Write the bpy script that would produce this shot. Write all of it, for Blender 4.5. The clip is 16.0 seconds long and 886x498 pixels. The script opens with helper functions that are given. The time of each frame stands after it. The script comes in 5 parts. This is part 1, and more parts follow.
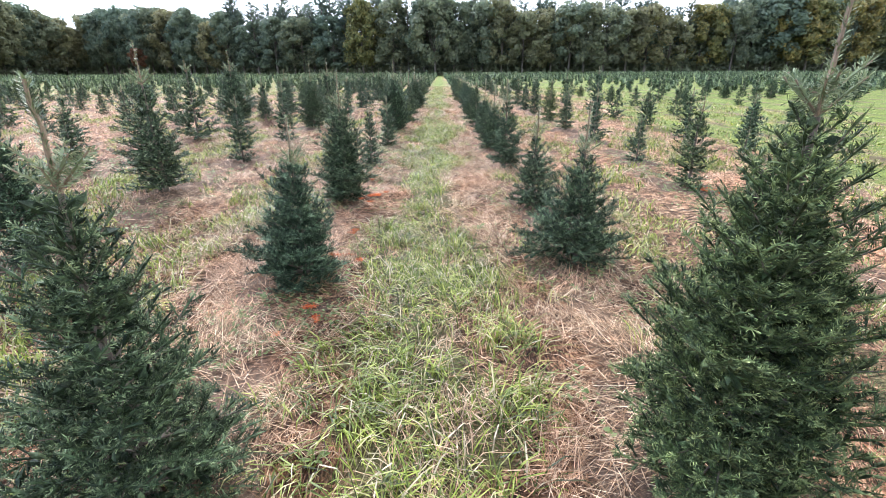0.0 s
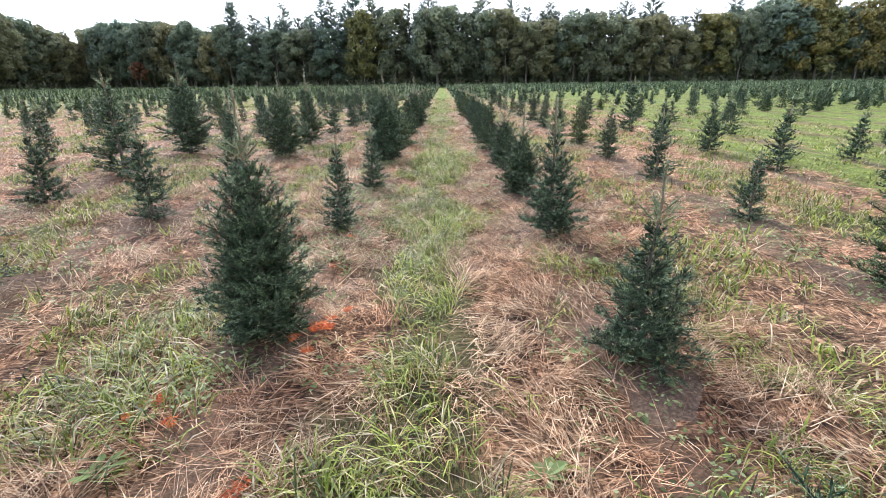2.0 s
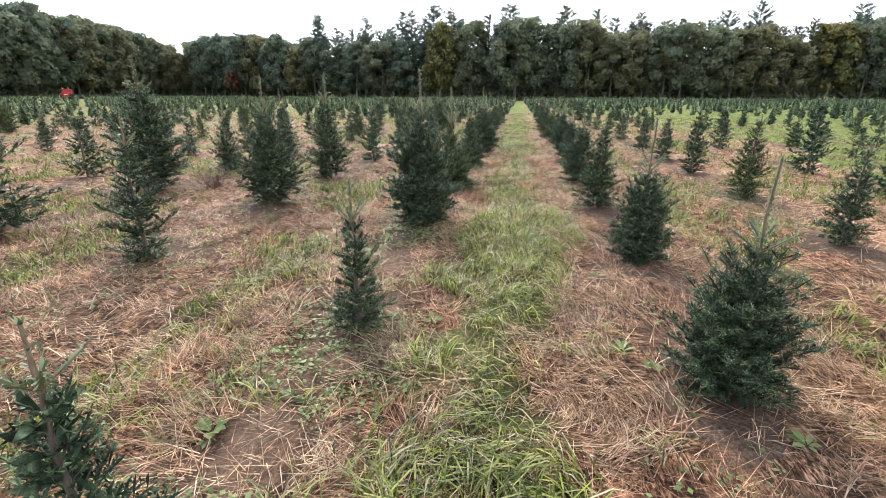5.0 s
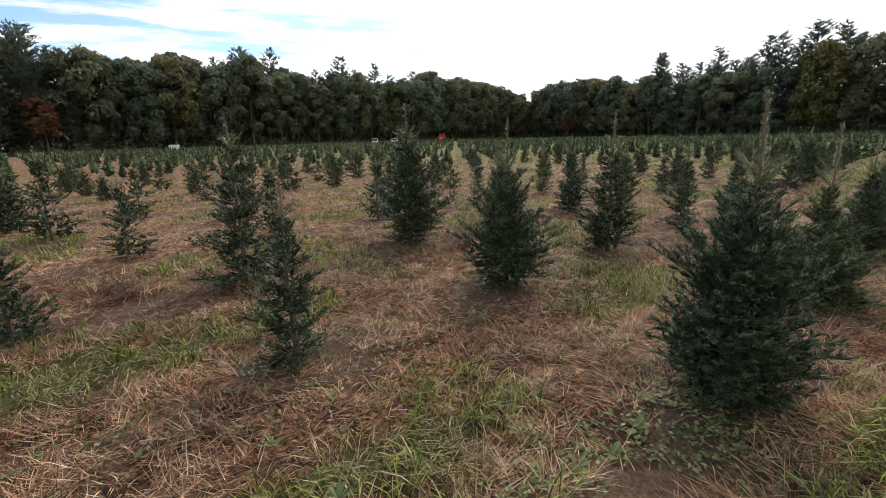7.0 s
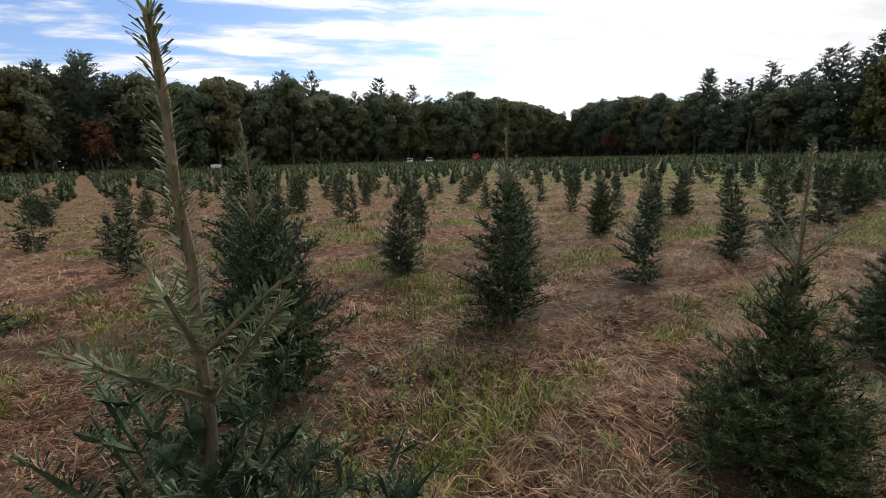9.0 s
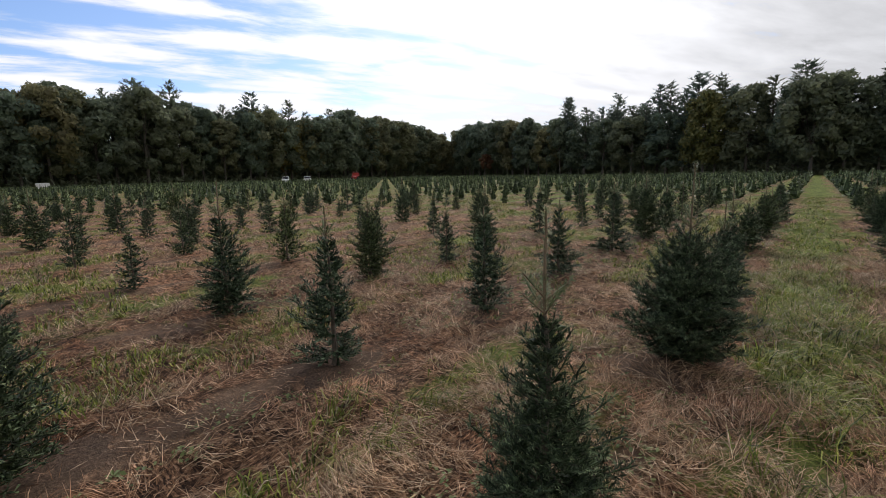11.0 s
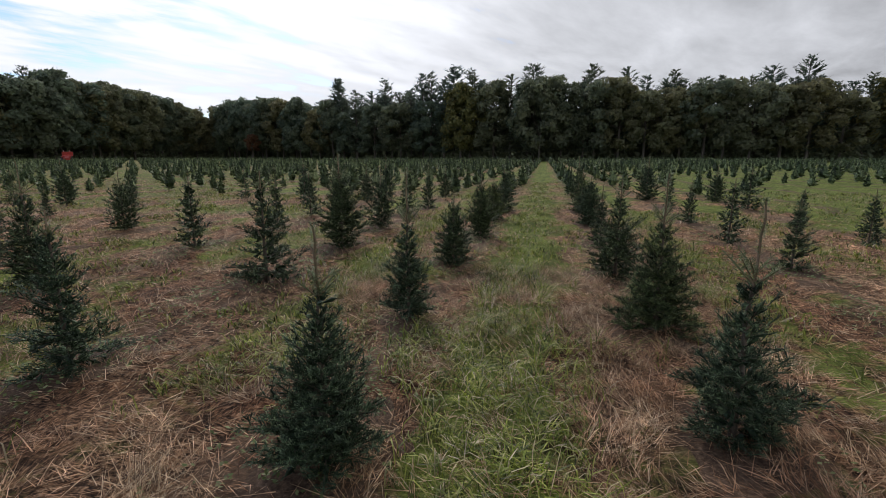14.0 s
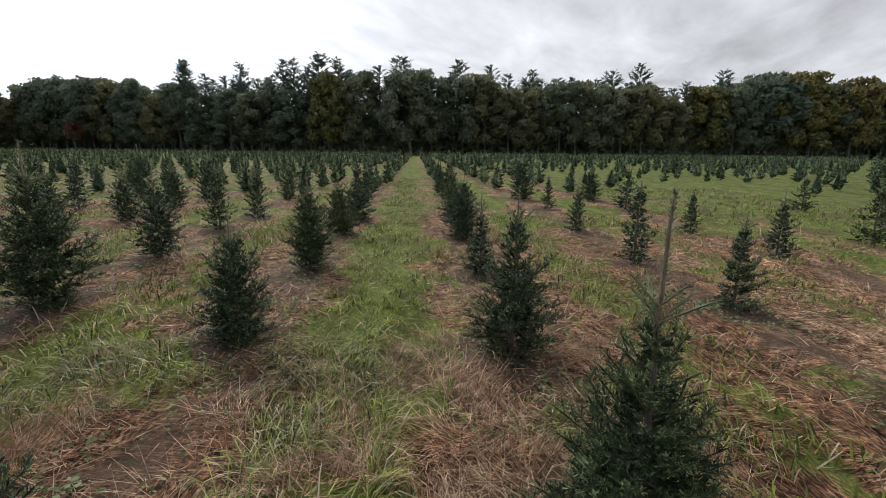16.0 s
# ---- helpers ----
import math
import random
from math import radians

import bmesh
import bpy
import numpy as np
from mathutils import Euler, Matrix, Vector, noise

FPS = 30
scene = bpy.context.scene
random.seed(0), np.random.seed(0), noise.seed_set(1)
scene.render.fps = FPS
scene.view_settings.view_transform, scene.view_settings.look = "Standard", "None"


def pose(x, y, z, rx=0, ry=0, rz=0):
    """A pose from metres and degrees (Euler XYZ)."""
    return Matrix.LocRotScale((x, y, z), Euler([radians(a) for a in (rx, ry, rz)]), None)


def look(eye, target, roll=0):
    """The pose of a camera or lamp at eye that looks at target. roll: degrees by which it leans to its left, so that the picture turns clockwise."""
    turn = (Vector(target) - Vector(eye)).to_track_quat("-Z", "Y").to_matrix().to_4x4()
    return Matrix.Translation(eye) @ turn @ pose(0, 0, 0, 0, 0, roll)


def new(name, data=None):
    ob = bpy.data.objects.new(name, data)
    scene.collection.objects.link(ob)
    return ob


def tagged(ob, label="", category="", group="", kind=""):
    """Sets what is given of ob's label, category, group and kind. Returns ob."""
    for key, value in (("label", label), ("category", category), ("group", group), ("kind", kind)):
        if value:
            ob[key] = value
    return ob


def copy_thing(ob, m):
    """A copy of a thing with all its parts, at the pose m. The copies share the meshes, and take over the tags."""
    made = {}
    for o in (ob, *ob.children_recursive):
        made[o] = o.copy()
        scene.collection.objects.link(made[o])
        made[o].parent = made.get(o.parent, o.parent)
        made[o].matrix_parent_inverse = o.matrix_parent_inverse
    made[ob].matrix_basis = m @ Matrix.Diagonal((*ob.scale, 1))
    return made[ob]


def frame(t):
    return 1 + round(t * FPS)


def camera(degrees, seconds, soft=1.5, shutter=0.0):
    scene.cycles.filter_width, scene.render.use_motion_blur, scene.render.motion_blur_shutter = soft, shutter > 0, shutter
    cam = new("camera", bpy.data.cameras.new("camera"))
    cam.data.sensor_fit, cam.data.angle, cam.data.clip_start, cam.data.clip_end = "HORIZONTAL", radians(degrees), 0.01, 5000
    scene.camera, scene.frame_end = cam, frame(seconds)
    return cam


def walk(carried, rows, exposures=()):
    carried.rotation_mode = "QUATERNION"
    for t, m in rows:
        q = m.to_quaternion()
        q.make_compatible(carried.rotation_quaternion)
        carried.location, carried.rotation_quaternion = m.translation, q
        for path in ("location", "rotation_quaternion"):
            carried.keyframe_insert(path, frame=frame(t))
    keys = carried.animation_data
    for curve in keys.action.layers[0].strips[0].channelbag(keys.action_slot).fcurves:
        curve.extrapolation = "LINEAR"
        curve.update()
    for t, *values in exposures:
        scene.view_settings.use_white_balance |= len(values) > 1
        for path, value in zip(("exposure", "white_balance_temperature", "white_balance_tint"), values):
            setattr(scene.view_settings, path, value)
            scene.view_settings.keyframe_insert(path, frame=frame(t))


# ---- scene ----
# ------------------------------------------------------------------ camera
cam = camera(87.6, 16.0, 0.45)
PATH = [
    (0, (0.112, 0.471, 1.617), (0.117, 2.333, 0.887), -0.4),
    (0.5, (0.078, 1.242, 1.597), (0.07, 3.105, 0.87), -0.7),
    (1, (0.074, 2.015, 1.596), (0.063, 3.885, 0.889), -0.6),
    (1.5, (0.073, 2.775, 1.61), (0.065, 4.652, 0.921), -0.5),
    (2, (0.07, 3.561, 1.617), (0.062, 5.438, 0.928), -0.8),
    (2.5, (0.09, 4.302, 1.63), (0.087, 6.175, 0.928), -1.1),
    (3, (0.025, 5.022, 1.608), (0.032, 6.896, 0.909), -0.6),
    (3.2, (0.032, 5.32, 1.575), (0.041, 7.194, 0.876), -0.4),
    (5.3, (-0.026, 8.303, 1.583), (-0.457, 10.156, 0.963), 0.1),
    (5.5, (-0.057, 8.563, 1.599), (-0.597, 10.391, 0.995), 0.1),
    (6, (-0.197, 9.2, 1.607), (-1.061, 10.913, 1.043), -0.5),
    (6.5, (-0.319, 9.778, 1.628), (-1.501, 11.305, 1.108), -1.1),
    (7, (-0.429, 10.358, 1.638), (-1.86, 11.672, 1.165), -1.5),
    (7.5, (-0.561, 11.035, 1.666), (-2.106, 12.232, 1.242), -1.7),
    (8, (-0.552, 11.766, 1.681), (-2.105, 12.955, 1.263), -1.7),
    (8.5, (-0.552, 12.577, 1.67), (-2.115, 13.757, 1.262), -1.8),
    (9, (-0.472, 13.275, 1.645), (-2.028, 14.47, 1.254), -1.6),
    (9.5, (-0.453, 14.013, 1.619), (-1.971, 15.26, 1.242), -1.6),
    (10, (-0.369, 14.774, 1.616), (-1.804, 16.119, 1.256), -1.4),
    (10.2, (-0.313, 15.058, 1.662), (-1.701, 16.454, 1.313), -1.3),
    (12.3, (-0.042, 18.03, 1.684), (-1.038, 19.731, 1.346), -0.9),
    (12.5, (-0.021, 18.307, 1.68), (-0.959, 20.04, 1.339), -0.7),
    (13, (0.034, 19.034, 1.676), (-0.737, 20.844, 1.317), -0.6),
    (13.5, (0.109, 19.741, 1.644), (-0.451, 21.622, 1.257), -0.3),
    (14, (0.116, 20.485, 1.625), (-0.3, 22.399, 1.219), -0.2),
    (14.5, (0.159, 21.26, 1.588), (-0.139, 23.195, 1.178), -0.0),
    (15, (0.182, 21.949, 1.584), (-0.018, 23.896, 1.171), 0.1),
    (15.5, (0.279, 22.667, 1.6), (0.213, 24.622, 1.181), 0.3),
    (16, (0.339, 23.36, 1.593), (0.45, 25.31, 1.163), 0.5),
]
EXPOSURES = [(0.0, 1.85, 5950, 10), (0.5, 1.68, 5980, 10), (1.5, 1.55, 6100, 10), (3.0, 1.42, 6150, 10), (5.5, 1.34, 6550, 10), (7.0, 0.22, 6900, 11), (8.0, -0.28, 6950, 11), (9.0, -0.15, 6950, 11), (10.0, -0.16, 6900, 11), (12.5, -0.42, 6700, 11), (13.5, -0.42, 6650, 11), (14.5, -0.22, 6600, 10), (16.0, 0.02, 6650, 10)]
walk(cam, [(t, look(eye, target, roll)) for t, eye, target, roll in PATH], EXPOSURES)

# ------------------------------------------------------------------ sky and sun
SUN_AZ, SUN_EL = -27.0, 40.0            # degrees to the right of +y, degrees up
sun_dir = Vector((math.sin(radians(SUN_AZ)) * math.cos(radians(SUN_EL)), math.cos(radians(SUN_AZ)) * math.cos(radians(SUN_EL)), math.sin(radians(SUN_EL))))


def make_world():
    world = bpy.data.worlds.new("sky")
    scene.world = world
    world.use_nodes = True
    nt = world.node_tree
    nt.nodes.clear()
    N, L = nt.nodes.new, nt.links.new

    def math_node(op, a, b=None, clamp=False):
        n = N("ShaderNodeMath")
        n.operation, n.use_clamp = op, clamp
        for k, v in enumerate((a, b)):
            if v is None:
                continue
            if isinstance(v, (int, float)):
                n.inputs[k].default_value = v
            else:
                L(v, n.inputs[k])
        return n.outputs[0]

    sky = N("ShaderNodeTexSky")
    sky.sky_type, sky.sun_disc = "NISHITA", False
    sky.sun_elevation, sky.sun_rotation = radians(SUN_EL), radians(SUN_AZ)
    tc = N("ShaderNodeTexCoord")
    sep = N("ShaderNodeSeparateXYZ")
    L(tc.outputs["Generated"], sep.inputs[0])
    up = math_node("ADD", math_node("MAXIMUM", sep.outputs[2], 0.0), 0.10)
    px, py = math_node("DIVIDE", sep.outputs[0], up), math_node("DIVIDE", sep.outputs[1], up)
    flat = N("ShaderNodeCombineXYZ")
    L(math_node("MULTIPLY", math_node("SUBTRACT", px, math_node("MULTIPLY", py, 0.45)), 1.25), flat.inputs[0])
    L(math_node("MULTIPLY", math_node("ADD", py, math_node("MULTIPLY", px, 0.45)), 0.5), flat.inputs[1])

    def clouds(scale, detail, distort, seed):
        n = N("ShaderNodeTexNoise")
        n.inputs["Scale"].default_value, n.inputs["Detail"].default_value = scale, detail
        n.inputs["Roughness"].default_value, n.inputs["Distortion"].default_value = 0.58, distort
        off = N("ShaderNodeVectorMath")
        off.operation = "ADD"
        off.inputs[1].default_value = (seed, seed * 0.7, 0)
        L(flat.outputs[0], off.inputs[0])
        L(off.outputs[0], n.inputs["Vector"])
        return n.outputs[0]

    big, fine = clouds(0.55, 6.0, 0.6, CLOUD_SEED), clouds(1.9, 8.0, 0.25, 9.0)
    dot = N("ShaderNodeVectorMath")
    dot.operation = "DOT_PRODUCT"
    L(tc.outputs["Generated"], dot.inputs[0])
    dot.inputs[1].default_value = sun_dir
    near_sun = math_node("MAXIMUM", dot.outputs["Value"], 0.0)
    wide, narrow = math_node("POWER", near_sun, 3.0), math_node("POWER", near_sun, 14.0)
    cover = math_node("ADD", math_node("MULTIPLY", big, 1.1), math_node("MULTIPLY", fine, 1.55))
    cover = math_node("ADD", cover, math_node("MULTIPLY", wide, 0.12))
    cover = math_node("ADD", cover, math_node("MULTIPLY", sep.outputs[0], 0.43))
    cover = math_node("SUBTRACT", cover, math_node("MULTIPLY", sep.outputs[2], 0.30))
    mask = N("ShaderNodeMapRange")
    mask.interpolation_type = "SMOOTHSTEP"
    L(cover, mask.inputs[0])
    mask.inputs[1].default_value, mask.inputs[2].default_value = 0.76, 1.06
    body_light = math_node("SUBTRACT", math_node("ADD", math_node("MULTIPLY", fine, 7.5), math_node("MULTIPLY", big, 5.5)), 3.9)
    thin = math_node("ADD", body_light, math_node("MULTIPLY", wide, 5.0))
    thin = math_node("ADD", thin, math_node("MULTIPLY", math_node("MULTIPLY", narrow, fine), 22.0))
    thin = math_node("ADD", thin, math_node("MULTIPLY", math_node("MAXIMUM", math_node("MULTIPLY", sep.outputs[0], -1.0), 0.0), 4.5))
    bright = math_node("MULTIPLY", math_node("ADD", thin, 3.6), CLOUD_LIGHT)
    tint = N("ShaderNodeCombineXYZ")
    L(math_node("MULTIPLY", bright, 0.945), tint.inputs[0])
    L(math_node("MULTIPLY", bright, 0.985), tint.inputs[1])
    L(math_node("MULTIPLY", bright, 1.07), tint.inputs[2])
    boost = N("ShaderNodeVectorMath")
    boost.operation = "MULTIPLY"
    boost.inputs[1].default_value = (1.15, 1.4, 1.85)
    L(sky.outputs[0], boost.inputs[0])
    mix = N("ShaderNodeMix")
    mix.data_type = "RGBA"
    L(mask.outputs[0], mix.inputs["Factor"])
    L(boost.outputs[0], mix.inputs[6])
    L(tint.outputs[0], mix.inputs[7])
    bg = N("ShaderNodeBackground")
    bg.inputs["Strength"].default_value = 0.10
    L(mix.outputs[2], bg.inputs["Color"])
    L(bg.outputs[0], N("ShaderNodeOutputWorld").inputs["Surface"])


CLOUD_SEED, CLOUD_LIGHT = 3.0, 1.0
make_world()
sun = bpy.data.lights.new("sun", "SUN")
sun.energy, sun.angle, sun.color = 1.5, radians(14), (1.0, 0.95, 0.88)
new("sun", sun).matrix_world = look(sun_dir * 100, (0, 0, 0))

# ------------------------------------------------------------------ materials


def material(name, build, rough=0.6, through_light=0.0, spec=0.3):
    """A node material. build(N, L, out) links a colour into out. through_light: the share of light that passes a leaf."""
    m = bpy.data.materials.new(name)
    m.use_nodes = True
    nt = m.node_tree
    nt.nodes.clear()
    N, L = nt.nodes.new, nt.links.new
    b = N("ShaderNodeBsdfPrincipled")
    b.inputs["Roughness"].default_value = rough
    b.inputs["Specular IOR Level"].default_value = spec
    colour, height = build(N, L)
    L(colour, b.inputs["Base Color"])
    if height is not None:
        bump = N("ShaderNodeBump")
        bump.inputs["Strength"].default_value, bump.inputs["Distance"].default_value = height[1], height[2]
        L(height[0], bump.inputs["Height"])
        L(bump.outputs[0], b.inputs["Normal"])
    o = N("ShaderNodeOutputMaterial")
    if through_light:
        t, mixer = N("ShaderNodeBsdfTranslucent"), N("ShaderNodeMixShader")
        mixer.inputs[0].default_value = through_light
        L(colour, t.inputs["Color"])
        L(b.outputs[0], mixer.inputs[1])
        L(t.outputs[0], mixer.inputs[2])
        L(mixer.outputs[0], o.inputs["Surface"])
    else:
        L(b.outputs[0], o.inputs["Surface"])
    return m


def ramp(N, L, value, stops):
    r = N("ShaderNodeValToRGB")
    e = r.color_ramp.elements
    while len(e) < len(stops):
        e.new(0.5)
    for el, (p, c) in zip(e, stops):
        el.position, el.color = p, (*c, 1)
    L(value, r.inputs[0])
    return r.outputs[0]


def noise_tex(N, L, scale, detail=4.0, rough=0.55, vector=None, stretch=None, distort=0.0):
    n = N("ShaderNodeTexNoise")
    n.inputs["Scale"].default_value, n.inputs["Detail"].default_value, n.inputs["Roughness"].default_value = scale, detail, rough
    n.inputs["Distortion"].default_value = distort
    v = vector or N("ShaderNodeNewGeometry").outputs["Position"]
    if stretch:
        m = N("ShaderNodeMapping")
        m.inputs["Scale"].default_value, m.inputs["Rotation"].default_value = stretch[0], stretch[1]
        L(v, m.inputs[0])
        v = m.outputs[0]
    L(v, n.inputs["Vector"])
    return n.outputs[0]


def blend(N, L, f, a, b, mode="MIX"):
    m = N("ShaderNodeMix")
    m.data_type, m.blend_type = "RGBA", mode
    if isinstance(f, (int, float)):
        m.inputs[0].default_value = f
    else:
        L(f, m.inputs[0])
    for k, v in ((6, a), (7, b)):
        if isinstance(v, tuple):
            m.inputs[k].default_value = (*v, 1)
        else:
            L(v, m.inputs[k])
    return m.outputs[2]


def sharpen(N, L, value, lo, hi):
    m = N("ShaderNodeMapRange")
    m.interpolation_type = "SMOOTHSTEP"
    L(value, m.inputs[0])
    m.inputs[1].default_value, m.inputs[2].default_value = lo, hi
    return m.outputs[0]


def needled(stops, tints, patch):
    """As leafy, with the fine relief of close needles."""
    def build(N, L):
        c, _ = leafy(stops, tints, patch)(N, L)
        shoot = noise_tex(N, L, 22.0, 2.0, 0.6)
        c = blend(N, L, 0.9, c, ramp(N, L, shoot, [(0.36, (0.34, 0.35, 0.36)), (0.50, (0.84, 0.85, 0.84)), (0.64, (1.95, 1.9, 1.82))]), "MULTIPLY")
        n = noise_tex(N, L, 260.0, 2.0, 0.7)
        c = blend(N, L, 0.5, c, ramp(N, L, n, [(0.35, (0.35, 0.38, 0.38)), (0.65, (1.5, 1.45, 1.4))]), "MULTIPLY")
        return c, (n, 0.5, 0.004)
    return build


def leafy(stops, tints, patch=7.0):
    """Colour of separate needles, leaves or blades: each its own shade, patches between, and each plant its own tint."""
    def build(N, L):
        island = N("ShaderNodeNewGeometry").outputs["Random Per Island"]
        c = ramp(N, L, island, stops)
        c = blend(N, L, 0.55, c, ramp(N, L, noise_tex(N, L, patch, 3.0), [(0.3, (0.35, 0.35, 0.35)), (0.7, (1.5, 1.5, 1.5))]), "MULTIPLY")
        who = N("ShaderNodeObjectInfo").outputs["Random"]
        return blend(N, L, 0.75, c, ramp(N, L, who, tints), "MULTIPLY"), None
    return build


FIR_STOPS = [(0.0, (0.024, 0.040, 0.021)), (0.5, (0.050, 0.078, 0.042)), (0.85, (0.082, 0.118, 0.066)), (1.0, (0.13, 0.172, 0.102))]
FIR_TINTS = [(0.0, (0.86, 0.97, 1.05)), (0.5, (1.0, 1.0, 1.0)), (0.85, (1.08, 1.05, 0.9)), (1.0, (1.32, 1.2, 0.76))]
fir_needles = material("fir_needles", needled(FIR_STOPS, FIR_TINTS, 5.0), 0.55, 0.07, 0.18)
pale_needles = material("pale_needles", needled([(0.0, (0.095, 0.140, 0.078)), (0.5, (0.165, 0.22, 0.125)), (1.0, (0.26, 0.32, 0.19))], FIR_TINTS, 5.0), 0.55, 0.08, 0.2)
young_needles = material("young_needles", leafy([(0.0, (0.090, 0.120, 0.058)), (0.5, (0.175, 0.212, 0.104)), (1.0, (0.31, 0.34, 0.19))], [(0, (1, 1, 1)), (1, (1, 1, 1))]), 0.5, 0.12, 0.25)


def bark_build(lo, hi, scale):
    def build(N, L):
        n = noise_tex(N, L, scale, 6.0, 0.65, None, ((1, 1, 0.25), (0, 0, 0)))
        return ramp(N, L, n, [(0.3, lo), (0.7, hi)]), (n, 0.5, 0.01)
    return build


def straw_build(stops, tints, patch):
    def build(N, L):
        c, _ = leafy(stops, tints, patch)(N, L)
        hue = ramp(N, L, noise_tex(N, L, 1.3, 4.0, 0.6), [(0.36, (1.05, 0.80, 0.66)), (0.5, (1.02, 0.94, 0.85)), (0.64, (1.04, 1.04, 0.96))])
        c = blend(N, L, 0.85, c, hue, "MULTIPLY")
        return blend(N, L, 0.85, c, ramp(N, L, noise_tex(N, L, 13.0, 4.0, 0.7), [(0.36, (0.26, 0.23, 0.21)), (0.50, (0.92, 0.91, 0.90)), (0.62, (1.45, 1.45, 1.45))]), "MULTIPLY"), None
    return build


def turf_build(stops, patch):
    def build(N, L):
        c, _ = leafy(stops, [(0, (1, 1, 1)), (1, (1, 1, 1))], patch)(N, L)
        return blend(N, L, 0.8, c, ramp(N, L, noise_tex(N, L, 9.0, 4.0, 0.7), [(0.36, (0.34, 0.36, 0.30)), (0.50, (0.95, 0.95, 0.95)), (0.62, (1.4, 1.35, 1.3))]), "MULTIPLY"), None
    return build


fir_bark = material("fir_bark", bark_build((0.075, 0.058, 0.045), (0.19, 0.155, 0.125), 60.0), 0.85)
twig_bark = material("twig_bark", bark_build((0.13, 0.092, 0.060), (0.30, 0.225, 0.15), 80.0), 0.8)
wood_bark = material("forest_bark", bark_build((0.05, 0.042, 0.036), (0.17, 0.15, 0.13), 2.0), 0.9)

straw = material("straw", straw_build([(0.0, (0.085, 0.046, 0.027)), (0.35, (0.33, 0.20, 0.115)), (0.7, (0.60, 0.42, 0.28)), (1.0, (0.82, 0.67, 0.49))], [(0, (1, 1, 1)), (1, (1, 1, 1))], 1.1), 0.6, 0.25)
grass_green = material("grass_green", turf_build([(0.0, (0.032, 0.045, 0.012)), (0.25, (0.125, 0.165, 0.022)), (0.55, (0.245, 0.30, 0.042)), (0.76, (0.40, 0.42, 0.10)), (0.88, (0.46, 0.39, 0.22)), (1.0, (0.62, 0.52, 0.36))], 0.9), 0.5, 0.3)
clover = material("clover", leafy([(0.0, (0.09, 0.12, 0.035)), (0.6, (0.18, 0.235, 0.075)), (1.0, (0.34, 0.39, 0.18))], [(0, (1, 1, 1)), (1, (1, 1, 1))], 1.5), 0.5, 0.25)
rust_weed = material("rust_weed", leafy([(0.0, (0.35, 0.06, 0.02)), (0.5, (0.62, 0.13, 0.035)), (1.0, (0.75, 0.25, 0.08))], [(0, (1, 1, 1)), (1, (1, 1, 1))], 3.0), 0.6, 0.25)
stalk = material("dry_stalk", leafy([(0.0, (0.10, 0.06, 0.05)), (1.0, (0.28, 0.18, 0.13))], [(0, (1, 1, 1)), (1, (1, 1, 1))], 3.0), 0.8)


